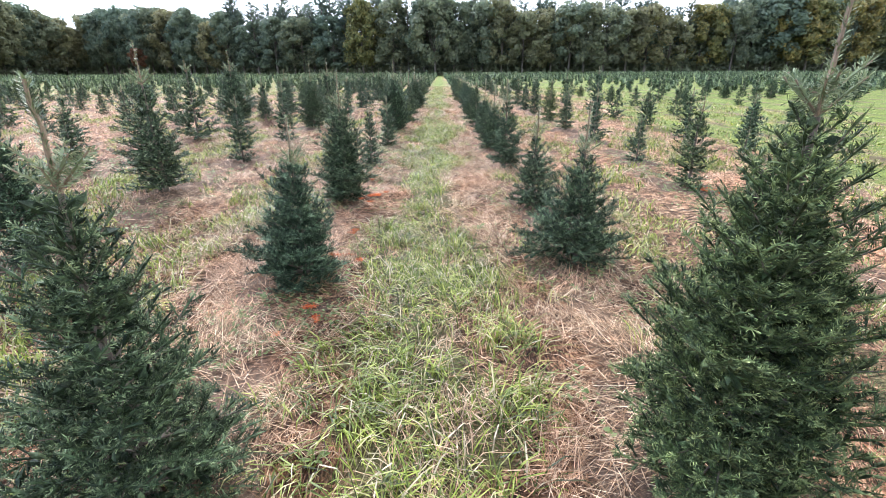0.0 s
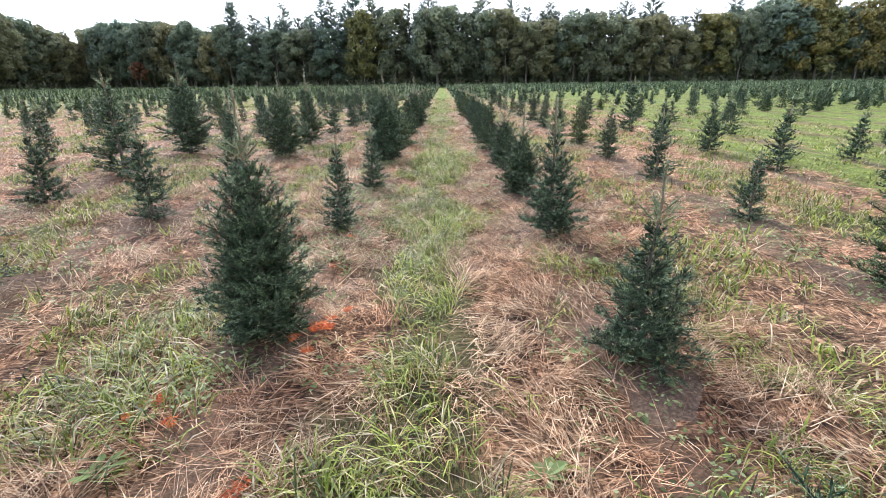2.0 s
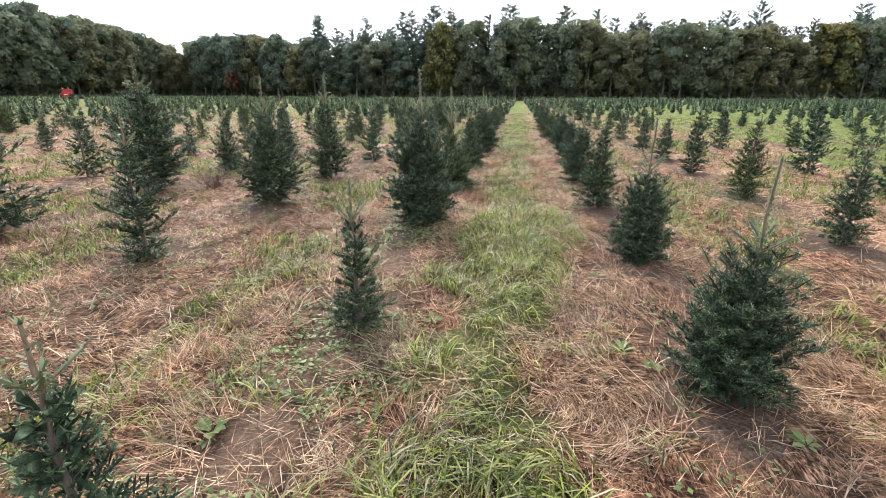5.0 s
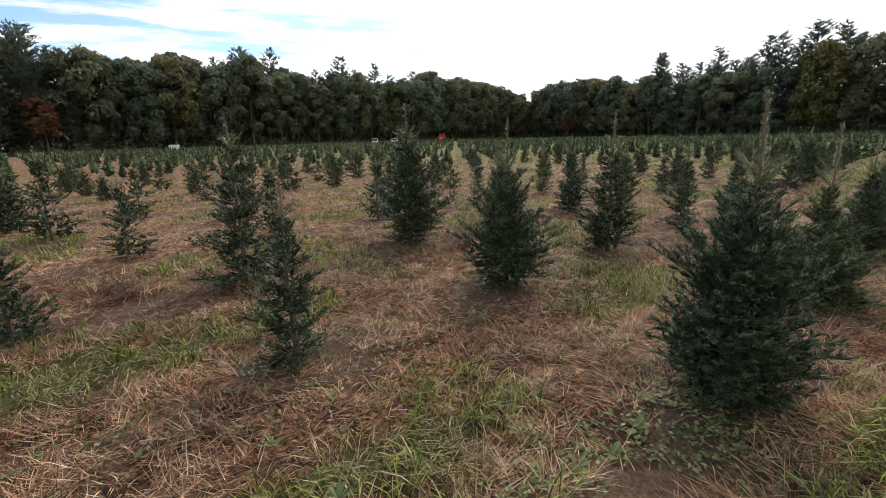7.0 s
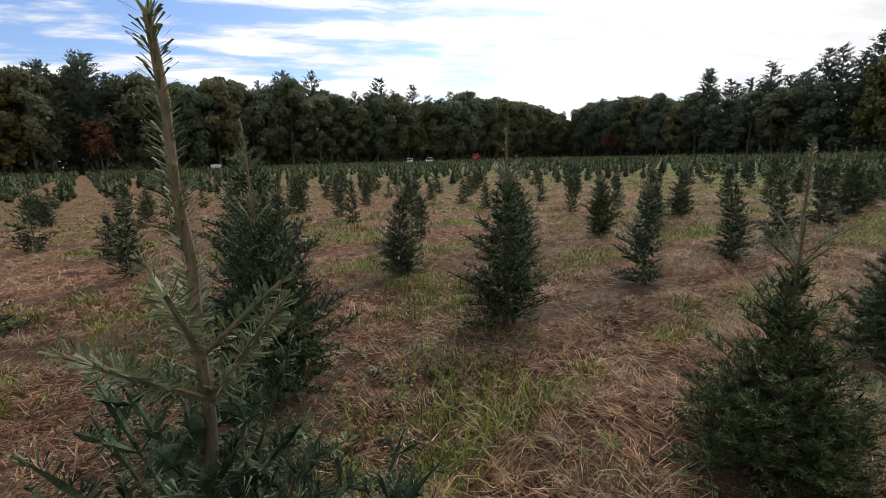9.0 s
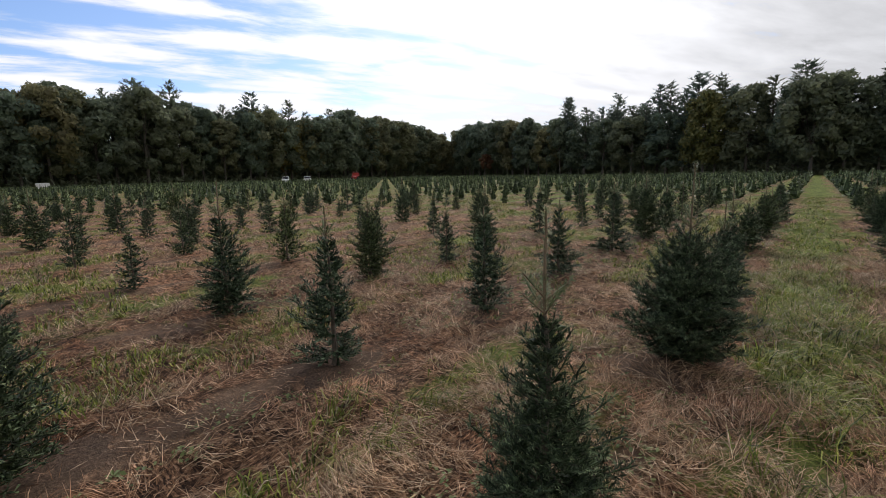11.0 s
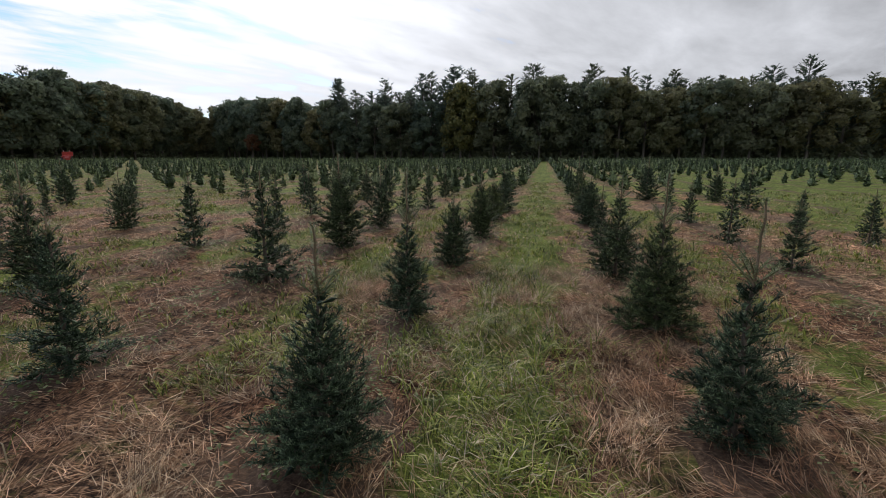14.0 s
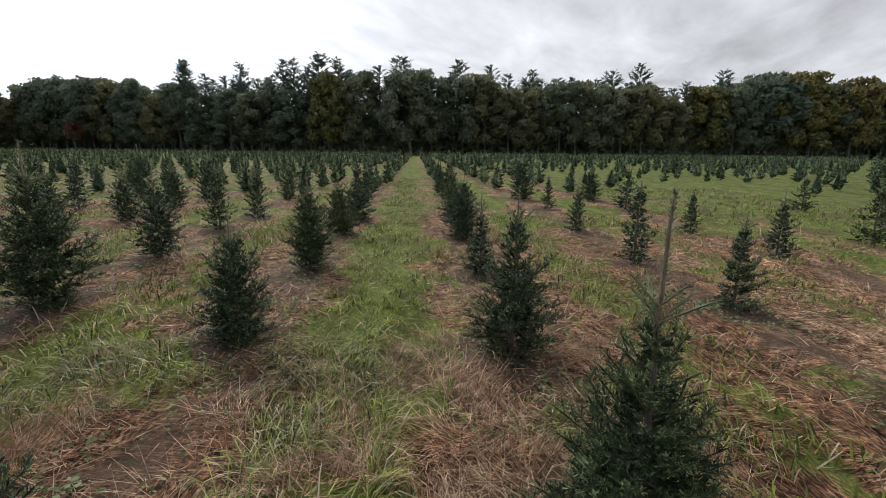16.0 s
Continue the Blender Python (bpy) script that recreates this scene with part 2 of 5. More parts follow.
def ground_build(N, L):
    pos = N("ShaderNodeNewGeometry").outputs["Position"]
    sep = N("ShaderNodeSeparateXYZ")
    L(pos, sep.inputs[0])
    x, y = sep.outputs[0], sep.outputs[1]

    def m(op, a, b=None, clamp=False):
        n = N("ShaderNodeMath")
        n.operation, n.use_clamp = op, clamp
        for k, v in enumerate((a, b)):
            if v is None:
                continue
            if isinstance(v, (int, float)):
                n.inputs[k].default_value = v
            else:
                L(v, n.inputs[k])
        return n.outputs[0]

    fibres = noise_tex(N, L, 60.0, 5.0, 0.7, pos, ((1.0, 0.22, 1), (0, 0, 0.5)), 1.2)
    fibres2 = noise_tex(N, L, 55.0, 5.0, 0.7, pos, ((0.25, 1.0, 1), (0, 0, 0.35)), 1.0)
    lay = noise_tex(N, L, 2.2, 3.0)
    fib = blend(N, L, sharpen(N, L, lay, 0.4, 0.6), fibres, fibres2)
    dead = ramp(N, L, fib, [(0.38, (0.026, 0.016, 0.011)), (0.47, (0.11, 0.066, 0.040)), (0.55, (0.35, 0.22, 0.135)), (0.64, (0.72, 0.53, 0.37))])
    clump = noise_tex(N, L, 8.0, 5.0, 0.6)
    dead = blend(N, L, 0.8, dead, ramp(N, L, clump, [(0.38, (0.26, 0.23, 0.21)), (0.50, (0.90, 0.88, 0.86)), (0.62, (1.5, 1.46, 1.42))]), "MULTIPLY")
    dead = blend(N, L, 0.6, dead, ramp(N, L, noise_tex(N, L, 0.55, 4.0), [(0.38, (0.95, 0.70, 0.58)), (0.62, (1.08, 1.08, 1.06))]), "MULTIPLY")
    # Shade between the modelled straw painted into the thatch; paler where few blades stand.
    few_blades = m("MAXIMUM", sharpen(N, L, y, 22.0, 34.0), sharpen(N, L, m("ABSOLUTE", m("ADD", x, 2.2)), 4.0, 6.5))
    shaded_thatch = blend(N, L, 1.0, dead, (0.74, 0.69, 0.66), "MULTIPLY")
    dead = blend(N, L, few_blades, shaded_thatch, blend(N, L, 1.0, dead, (1.28, 1.26, 1.22), "MULTIPLY"))
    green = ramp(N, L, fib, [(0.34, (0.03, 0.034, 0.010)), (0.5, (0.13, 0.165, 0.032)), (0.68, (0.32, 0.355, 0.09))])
    # Grass gaps get their shade painted in as well, fading out with distance.
    shaded_turf = ramp(N, L, fib, [(0.34, (0.022, 0.018, 0.009)), (0.5, (0.068, 0.062, 0.024)), (0.68, (0.20, 0.175, 0.085))])
    green = blend(N, L, m("MAXIMUM", sharpen(N, L, y, 6.0, 24.0), sharpen(N, L, m("ABSOLUTE", x), 4.0, 8.0)), shaded_turf, green)
    soil = ramp(N, L, noise_tex(N, L, 35.0, 6.0, 0.7), [(0.3, (0.07, 0.045, 0.03)), (0.6, (0.18, 0.12, 0.08)), (0.75, (0.28, 0.20, 0.14))])
    wob = m("MULTIPLY", m("SUBTRACT", noise_tex(N, L, 0.9, 3.0), 0.5), 1.6)
    xx = m("ADD", x, wob)
    # distance from the middle of each alley; alleys repeat every ROW metres
    cyc = m("ABSOLUTE", m("SUBTRACT", m("FRACT", m("ADD", m("DIVIDE", m("SUBTRACT", xx, 0.04), 2.33), 0.5)), 0.5))
    mid = m("SUBTRACT", 1.0, m("MULTIPLY", cyc, 4.2), True)
    east = sharpen(N, L, m("SUBTRACT", xx, m("MULTIPLY", sharpen(N, L, y, 10.0, 24.0), 2.2)), 4.4, 7.0)
    far = sharpen(N, L, y, 14.0, 45.0)
    patches = sharpen(N, L, noise_tex(N, L, 0.35, 5.0, 0.6), 0.44, 0.66)
    own = sharpen(N, L, m("ABSOLUTE", m("ADD", xx, 0.18)), 0.62, 0.2)
    want = m("ADD", m("ADD", m("MULTIPLY", mid, 0.40), m("MULTIPLY", patches, 0.55)), m("ADD", m("MULTIPLY", east, 0.6), m("MULTIPLY", own, 0.46)))
    want = m("ADD", want, m("MULTIPLY", far, 0.5))
    want = m("ADD", want, m("MULTIPLY", m("SUBTRACT", noise_tex(N, L, 7.0, 5.0, 0.65), 0.5), 1.0))
    c = blend(N, L, sharpen(N, L, want, 0.40, 0.75), dead, green)
    bare = m("MULTIPLY", sharpen(N, L, cyc, 0.33, 0.44), sharpen(N, L, noise_tex(N, L, 1.1, 5.0, 0.6), 0.38, 0.54))
    c = blend(N, L, m("MULTIPLY", bare, 0.8), c, soil)
    c = blend(N, L, 0.75, c, ramp(N, L, noise_tex(N, L, 2.6, 5.0, 0.65, pos, ((1.0, 0.5, 1), (0, 0, 0.2))), [(0.36, (0.48, 0.46, 0.45)), (0.50, (0.98, 0.97, 0.96)), (0.64, (1.4, 1.38, 1.34))]), "MULTIPLY")
    return c, (m("ADD", m("MULTIPLY", clump, 2.0), fib), 0.8, 0.035)


def soil_build(N, L):
    n = noise_tex(N, L, 42.0, 6.0, 0.75)
    c = ramp(N, L, n, [(0.32, (0.045, 0.030, 0.022)), (0.5, (0.115, 0.078, 0.055)), (0.66, (0.22, 0.155, 0.11)), (0.78, (0.40, 0.30, 0.21))])
    c = blend(N, L, 0.6, c, ramp(N, L, noise_tex(N, L, 6.0, 4.0), [(0.35, (0.6, 0.6, 0.6)), (0.65, (1.25, 1.15, 1.1))]), "MULTIPLY")
    return c, (n, 0.8, 0.02)


soil_mat = material("bare_soil", soil_build, 0.95, 0.0, 0.1)
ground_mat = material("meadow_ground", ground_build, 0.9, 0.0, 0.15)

# Grey-blue lift in these leaf tones paints in the haze over distant woods.
HAZED_OAK_STOPS = [(0.0, (0.145, 0.172, 0.128)), (0.5, (0.19, 0.222, 0.158)), (1.0, (0.245, 0.275, 0.185))]
oak_leaves = material("oak_leaves", leafy(HAZED_OAK_STOPS, [(0.0, (0.75, 0.9, 0.9)), (0.6, (1.0, 1.0, 0.9)), (0.88, (1.2, 1.05, 0.8)), (1.0, (1.45, 1.08, 0.7))], 0.35), 0.6, 0.55)
yellow_leaves = material("yellow_leaves", leafy([(0.0, (0.11, 0.115, 0.045)), (0.5, (0.20, 0.185, 0.065)), (1.0, (0.34, 0.28, 0.10))], [(0, (0.7, 0.85, 0.9)), (1, (1.1, 0.95, 0.8))], 0.35), 0.6, 0.32)
red_leaves = material("red_leaves", leafy([(0.0, (0.10, 0.055, 0.036)), (0.5, (0.18, 0.085, 0.05)), (1.0, (0.30, 0.16, 0.075))], [(0, (0.8, 0.8, 0.8)), (1, (1.1, 1.0, 0.9))], 0.35), 0.6, 0.32)
# Haze is put into the pine colour too, lifted and bluish.
pine_needles = material("pine_needles", leafy([(0.0, (0.088, 0.118, 0.096)), (0.5, (0.124, 0.158, 0.126)), (1.0, (0.17, 0.20, 0.155))], [(0, (0.8, 0.95, 1.0)), (1, (1.15, 1.05, 0.85))], 0.35), 0.55, 0.52)


def plain(name, colour, rough=0.5, metal=0.0):
    def build(N, L):
        n = noise_tex(N, L, 3.0, 5.0)
        return ramp(N, L, n, [(0.3, tuple(0.75 * v for v in colour)), (0.65, colour)]), None
    m = material(name, build, rough)
    return m


white_paint = plain("white_paint", (0.78, 0.79, 0.80), 0.35)
red_paint = plain("red_paint", (0.42, 0.055, 0.05), 0.4)
rubber = plain("rubber", (0.03, 0.03, 0.03), 0.85)
dark_glass = plain("dark_glass", (0.03, 0.035, 0.04), 0.08)
grey_metal = plain("grey_metal", (0.25, 0.25, 0.26), 0.4)

# ------------------------------------------------------------------ mesh helpers


def mesh_of(name, verts, tris, mat, smooth=False, second=None, which=None):
    """A mesh from numpy arrays of corners and triangles; which: the triangles that take the second material."""
    me = bpy.data.meshes.new(name)
    verts, tris = np.ascontiguousarray(verts, np.float32), np.ascontiguousarray(tris, np.int32)
    me.vertices.add(len(verts))
    me.vertices.foreach_set("co", verts.ravel())
    me.loops.add(tris.size)
    me.loops.foreach_set("vertex_index", tris.ravel())
    me.polygons.add(len(tris))
    me.polygons.foreach_set("loop_start", np.arange(0, tris.size, 3, dtype=np.int32))
    me.polygons.foreach_set("use_smooth", np.full(len(tris), smooth))
    me.materials.append(mat)
    if second:
        me.materials.append(second)
        index = np.zeros(len(tris), np.int32)
        index[which] = 1
        me.polygons.foreach_set("material_index", index)
    me.update(calc_edges=True)
    return me


def part_of(name, me, parent, label=""):
    ob = new(name, me)
    ob.parent = parent
    if label:
        tagged(ob, label)
    return ob


def unit(v):
    return v / np.maximum(np.linalg.norm(v, axis=-1, keepdims=True), 1e-9)


def spikes(base, tip, width, side):
    """One triangle each from base to tip, width metres wide at its base along side."""
    n = len(base)
    v = np.stack([base - side * width[:, None] / 2, base + side * width[:, None] / 2, tip], 1).reshape(-1, 3)
    return v, np.arange(3 * n).reshape(-1, 3)


def tubes(a, b, ra, rb, sides=5):
    """Tapered tubes from points a to b."""
    d = unit(b - a)
    ref = np.where(np.abs(d[:, 2:3]) > 0.9, np.array([[1.0, 0, 0]]), np.array([[0, 0, 1.0]]))
    u = unit(np.cross(d, ref))
    w = np.cross(d, u)
    ang = np.arange(sides) * 2 * np.pi / sides
    ring = np.cos(ang)[None, :, None] * u[:, None] + np.sin(ang)[None, :, None] * w[:, None]
    v = np.concatenate([a[:, None] + ring * np.reshape(ra, (-1, 1, 1)), b[:, None] + ring * np.reshape(rb, (-1, 1, 1))], 1)
    k = np.arange(sides)
    k2 = (k + 1) % sides
    f = np.concatenate([np.stack([k, k2, k + sides], 1), np.stack([k2, k2 + sides, k + sides], 1)])
    f = (f[None] + (np.arange(len(a)) * 2 * sides)[:, None, None]).reshape(-1, 3)
    return v.reshape(-1, 3), f


def join(*pieces):
    vs, fs, n = [], [], 0
    for v, f in pieces:
        vs.append(v)
        fs.append(f + n)
        n += len(v)
    return np.concatenate(vs), np.concatenate(fs)


def needles_on(rng, p, d, up, length, dense, size, width, spread=1.0, core=0.0, sides=4):
    """Needles along shoots: p start, d way, up the upper side, length; dense needles to the metre. Also tells which sit near the tips."""
    n = len(p)
    each = np.maximum(3, (length * dense).astype(int))
    i = np.repeat(np.arange(n), each)
    m = len(i)
    s = rng.uniform(0, 1, m) ** 0.8
    side = unit(np.cross(d, up))
    top = np.cross(side, d)
    phi = rng.choice([-1.0, 1.0], m) * rng.uniform(0, 1, m) ** 0.85 * 2.5 * spread
    lean = np.where(s > 0.9, rng.uniform(0.15, 1.2, m), rng.uniform(0.95, 1.35, m))
    out = np.sin(phi)[:, None] * side[i] + np.cos(phi)[:, None] * top[i]
    way = np.cos(lean)[:, None] * d[i] + np.sin(lean)[:, None] * out
    base = p[i] + d[i] * (s * length[i])[:, None]
    tip = base + way * (size * rng.uniform(0.8, 1.12, m) * np.where(s < 0.12, 0.75, 1.0))[:, None]
    cross = unit(np.cross(way, out) + 0.9 * d[i] + 0.5 * rng.normal(size=out.shape))
    fringe = spikes(tip, base, np.full(m, width), cross)
    near_tip = s > 0.68
    if not core:
        return fringe, near_tip, i
    body = brushes(rng, p, d, side, top, length, core, sides)
    return join(fringe, body), np.concatenate([near_tip, np.zeros(len(body[1]), bool)]), np.concatenate([i, np.repeat(np.arange(n), len(body[1]) // n)])


def brushes(rng, p, d, side, top, length, radius, sides):
    """The close needles of each shoot as a blunt, fat spindle."""
    n = len(p)
    ang = np.arange(sides) * 2 * np.pi / sides + 0.4
    flat = np.where(np.sin(ang) < -0.3, 0.6, 1.0)
    ring = (np.cos(ang)[None, :, None] * side[:, None] + (np.sin(ang) * flat)[None, :, None] * top[:, None]) * (radius * rng.uniform(0.85, 1.15, n))[:, None, None]
    at = lambda f: (p + d * (length * f)[:, None])[:, None]
    v = np.concatenate([at(-0.05), at(0.70) + ring, at(1.04)], 1)
    k = np.arange(sides)
    k2 = (k + 1) % sides
    f = np.concatenate([np.stack([0 * k, 1 + k2, 1 + k], 1), np.stack([1 + k, 1 + k2, 0 * k + 1 + sides], 1)])
    return v.reshape(-1, 3), (f[None] + (np.arange(n) * (sides + 2))[:, None, None]).reshape(-1, 3)


def fir_branches(rng, h, r, lod, bushy, gaps, waist, close):
    """Branches of a young fir in whorls with weaker ones between: foot, way outwards, reach, slope at the foot and upturn of the end."""
    rows = []
    step = 0.135 if lod < 2 else 0.15
    z, a0, main = 0.06, rng.uniform(0, 6.28), True
    lop = rng.uniform(0, 6.283), rng.uniform(0.0, 0.16)
    while z < h * 0.985:
        u = z / h
        fat = 1.0 + rng.normal(0, 0.07 + 0.20 * gaps) + (0.05 if main else -0.05)
        shape = min(1.0, (0.54 if bushy > 1.1 else 0.64) + 1.6 * u) * (1 - u) ** (0.58 if bushy > 1.1 else 0.86) * (1.05 if close else 1.18, 1.26, 1.26)[lod]
        reach = r * fat * shape * (1.0 if main else 0.86) + 0.03
        hold = 1.0
        if waist and abs(u - waist) < 0.07:
            hold, reach = 0.45, reach * 0.65
        count = max(4, int(round((4.0 + 8.6 * reach) * (1.0 if main else 0.8) * min(bushy, 1.25) * (0.8 if lod == 2 else 1.0))))
        for k in range(count):
            if rng.uniform() < gaps * 0.45 or rng.uniform() > hold:
                continue
            az = a0 + k * 6.283 / count + rng.normal(0, 0.14)
            el = -0.06 + 1.0 * u ** 1.05 + rng.normal(0, 0.11)
            ln = reach * rng.uniform(0.78, 1.10) * (1 + lop[1] * math.cos(az - lop[0]))
            rows.append((max(0.05, z - 0.55 * ln * math.tan(el) + rng.normal(0, 0.012)), az, ln, el, rng.uniform(0.0, 0.22)))
        a0 += 2.4
        main = not main
        z += step * 0.5 * rng.uniform(0.85, 1.15) * (1.0 - 0.25 * u)
    return np.array(rows)


def fir_sprays(rng, rows, lod, close=False):
    """Flat sprays on each branch: shoots on both sides, with shoots of their own where long enough."""
    gap, start = (0.072 if close else 0.052, 0.050, 0.085)[lod], (0.30 if close else 0.36, 0.34, 0.30)[lod]
    P, D, U, S, wood = [], [], [], [], []
    rise = np.array((0, 0, 1.0))

    def shoot(p, d, up, ln):
        P.append(p)
        D.append(d)
        U.append(up)
        S.append(ln)

    for z0, az, ln, el, turn in rows:
        out = np.array((math.cos(az), math.sin(az), 0.0))
        foot = np.array((0, 0, z0))
        t0 = math.tan(el)
        at = lambda s: foot + out * (ln * s) + rise * (ln * (t0 * s + turn * s * s))
        way = lambda s: unit(out + rise * (t0 + 2 * turn * s))
        side = np.array((-out[1], out[0], 0.0))
        wood.append((foot, at(0.5), at(1.0), ln))
        lo = max(0.16, 1 - start / ln)
        for s0, s1 in ((lo, (lo + 1) / 2), ((lo + 1) / 2, 1.0)):
            q = at(s1) - at(s0)
            shoot(at(s0), unit(q), np.cross(side, way(s1)) * -1, float(np.linalg.norm(q)) + 0.01)
        s = lo + rng.uniform(0.1, 0.9) * gap / ln
        while s < 0.96:
            d, q = way(s), at(s)
            up = np.cross(d, side)
            for sign in (-1, 1):
                if rng.uniform() < 0.08:
                    continue
                t = rng.uniform(0.70, 1.0)
                w = unit(d * math.cos(t) + side * (sign * math.sin(t)) + up * rng.uniform(-0.10, 0.65))
                lat = min((0.13, 0.105, 0.13)[lod], 0.045 + 0.40 * (1 - s) * ln) * rng.uniform(0.75, 1.25)
                shoot(q, w, up, lat)
                if lat > 0.085 and lod == 0:
                    for v in ((0.5,), (0.38, 0.68))[lat > 0.115]:
                        for sg in (-1, 1):
                            w2 = unit(w * 0.72 + np.cross(up, w) * sg * 0.68 + up * rng.uniform(0.0, 0.7))
                            shoot(q + w * lat * (v + rng.uniform(-0.08, 0.08)), w2, up, (1 - v) * lat * 0.62 + rng.uniform(0.018, 0.036))
                elif lat > 0.085 and lod == 1:
                    sg = rng.choice([-1, 1])
                    shoot(q + w * lat * 0.5, unit(w * 0.72 + np.cross(up, w) * sg * 0.68 + up * 0.2), up, 0.45 * lat + 0.02)
            s += gap / ln * rng.uniform(0.8, 1.2)
    # plain inner shoots that close the crown
    inner = []
    for z0, az, ln, el, turn in rows:
        for k in range(max(1, int(max(0.0, ln - 0.06) / (0.060, 0.065, 0.10)[lod]))):
            s = rng.uniform(0.08, max(0.2, 1 - 0.20 / ln))
            out = np.array((math.cos(az), math.sin(az), math.tan(el)))
            inner.append((np.array((0, 0, z0)) + out * ln * s, unit(out + rng.normal(0, 0.6, 3)), rng.uniform(0.06, 0.11)))
    return (np.array(P), unit(np.array(D)), unit(np.array(U)), np.array(S)), tuple(np.array(v) for v in zip(*inner)), wood


def fir_leader(rng, foot, tip, lod, close, bare, width):
    """The upright top shoot: stem, whorl of side shoots, needles and buds."""
    long = tip - foot[2]
    top = np.array([foot[0] + rng.normal(0, 0.015) * long, foot[1] + rng.normal(0, 0.015) * long, tip])
    seg = 5 if lod == 0 else 2
    cs = foot + (top - foot) * np.linspace(0, 1, seg + 1)[:, None]
    cs[1:-1, :2] += rng.normal(0, 0.004, (seg - 1, 2))
    stem = tubes(cs[:-1], cs[1:], np.linspace(0.0085, 0.0065, seg), np.linspace(0.008, 0.005, seg), 6 if lod == 0 else 4)
    ax = unit(top - foot)
    n = int(long * (900 if close else 520, 130, 40)[lod])
    k = rng.uniform(0.30 if bare else 0.02, 1, n) ** 0.85
    fi = rng.uniform(0, 6.283, n)
    out = unit(np.stack([np.cos(fi), np.sin(fi), rng.uniform(0.35, 1.1, n)], 1))
    base = foot + (top - foot) * k[:, None]
    brush = spikes(base + out * (rng.uniform(0.75, 1.1, n) * (0.030, 0.032, 0.04)[lod])[:, None], base, np.full(n, width * 1.1), unit(np.cross(out, ax)))
    P, D, S = [], [], []
    levels = ((0.0, 0.36, 5), (0.14, 0.30, 3)) if long > 0.28 else ((0.0, 0.6, 5),)
    for level, share, many in levels:
        turn0 = rng.uniform(0, 6.28)
        for q in range(many):
            a = turn0 + q * 6.283 / many + rng.normal(0, 0.2)
            P.append(foot + (top - foot) * max(0, level + rng.uniform(-0.03, 0.04)))
            D.append((math.cos(a), math.sin(a), rng.uniform(0.65, 1.3)))
            S.append(min(0.20, long * share * rng.uniform(0.65, 1.1)) + 0.04)
    P, D, S = np.array(P), unit(np.array(D)), np.array(S)
    side, _, _ = needles_on(rng, P, D, np.repeat(np.array([[0, 0, 1.0]]), len(P), 0), S, (800 if close else 460, 150, 50)[lod], (0.026, 0.028, 0.036)[lod], width * 1.1, 1.1, (0.007, 0.008, 0.012)[lod], 4)
    arms = tubes(P, P + D * S[:, None], 0.0045, 0.0030, 4)
    m = 6
    az = rng.uniform(0, 6.28, m)
    d3 = unit(np.stack([np.cos(az), np.sin(az), np.full(m, 1.4)], 1))
    buds = spikes(np.repeat(top[None], m, 0), top + d3 * 0.03, np.full(m, 0.012), unit(np.cross(d3, ax)))
    return join(stem, arms), join(brush, side, buds)


def fir_meshes(seed, h, tip, r, lod, bushy=1.0, gaps=0.15, bare=False, close=False, waist=0.0):
    rng = np.random.default_rng(seed)
    rows = fir_branches(rng, h, r, lod, bushy, gaps, waist, close)
    outer, inside, wood = fir_sprays(rng, rows, lod, close)
    dense, size, width, core = ((320, 0.0215, 0.0044, 0.0055), (125, 0.0245, 0.0088, 0.0065), (40, 0.036, 0.020, 0.011))[lod]
    if close:
        dense, width, core = 520, 0.0036, 0.0070
    crown, near_tip, who = needles_on(rng, *outer, dense, size, width, 1.0, core, (4, 3, 3)[lod])
    lit = rng.uniform(size=len(outer[0])) < (0.7, 0.6, 0.5)[lod]
    pale = np.flatnonzero(near_tip & lit[who])
    roll = unit(np.cross(inside[1], rng.normal(size=inside[1].shape)))
    fill, _, _ = needles_on(rng, inside[0], inside[1], roll, inside[2], (50, 25, 10)[lod], size * 1.25, (0.0085, 0.014, 0.03)[lod], 1.3, (0.017, 0.020, 0.028)[lod], (4, 3, 3)[lod])
    crown = join(crown, fill)
    a, mid, end, ln = (np.array(v) for v in zip(*wood))
    thick = np.maximum(0.003, 0.009 * ln / 0.4)
    limbs = join(tubes(a, mid, thick, 0.0035, 3), tubes(mid, end, 0.0035, 0.0018, 3)) if lod == 0 else tubes(a[::3], end[::3], thick[::3], 0.002, 3)
    # trunk, a little bent
    zz = np.array([-0.04, 0.12, h * 0.45, h * 0.8, h])
    bend = rng.normal(0, 0.006, (5, 2)) * np.array([[0], [0.3], [1], [1.2], [1]])
    pts = np.column_stack([bend, zz])
    rad = np.array([0.030, 0.022, 0.016, 0.010, 0.0085]) * (0.6 + 0.35 * h)
    trunk = tubes(pts[:-1], pts[1:], rad[:-1], rad[1:], 8 if lod == 0 else 5)
    lead = fir_leader(rng, pts[-1], tip, lod, close, bare, width) if tip - h > 0.05 else None
    return crown, join(trunk, limbs) if lod < 2 else trunk, lead, pale


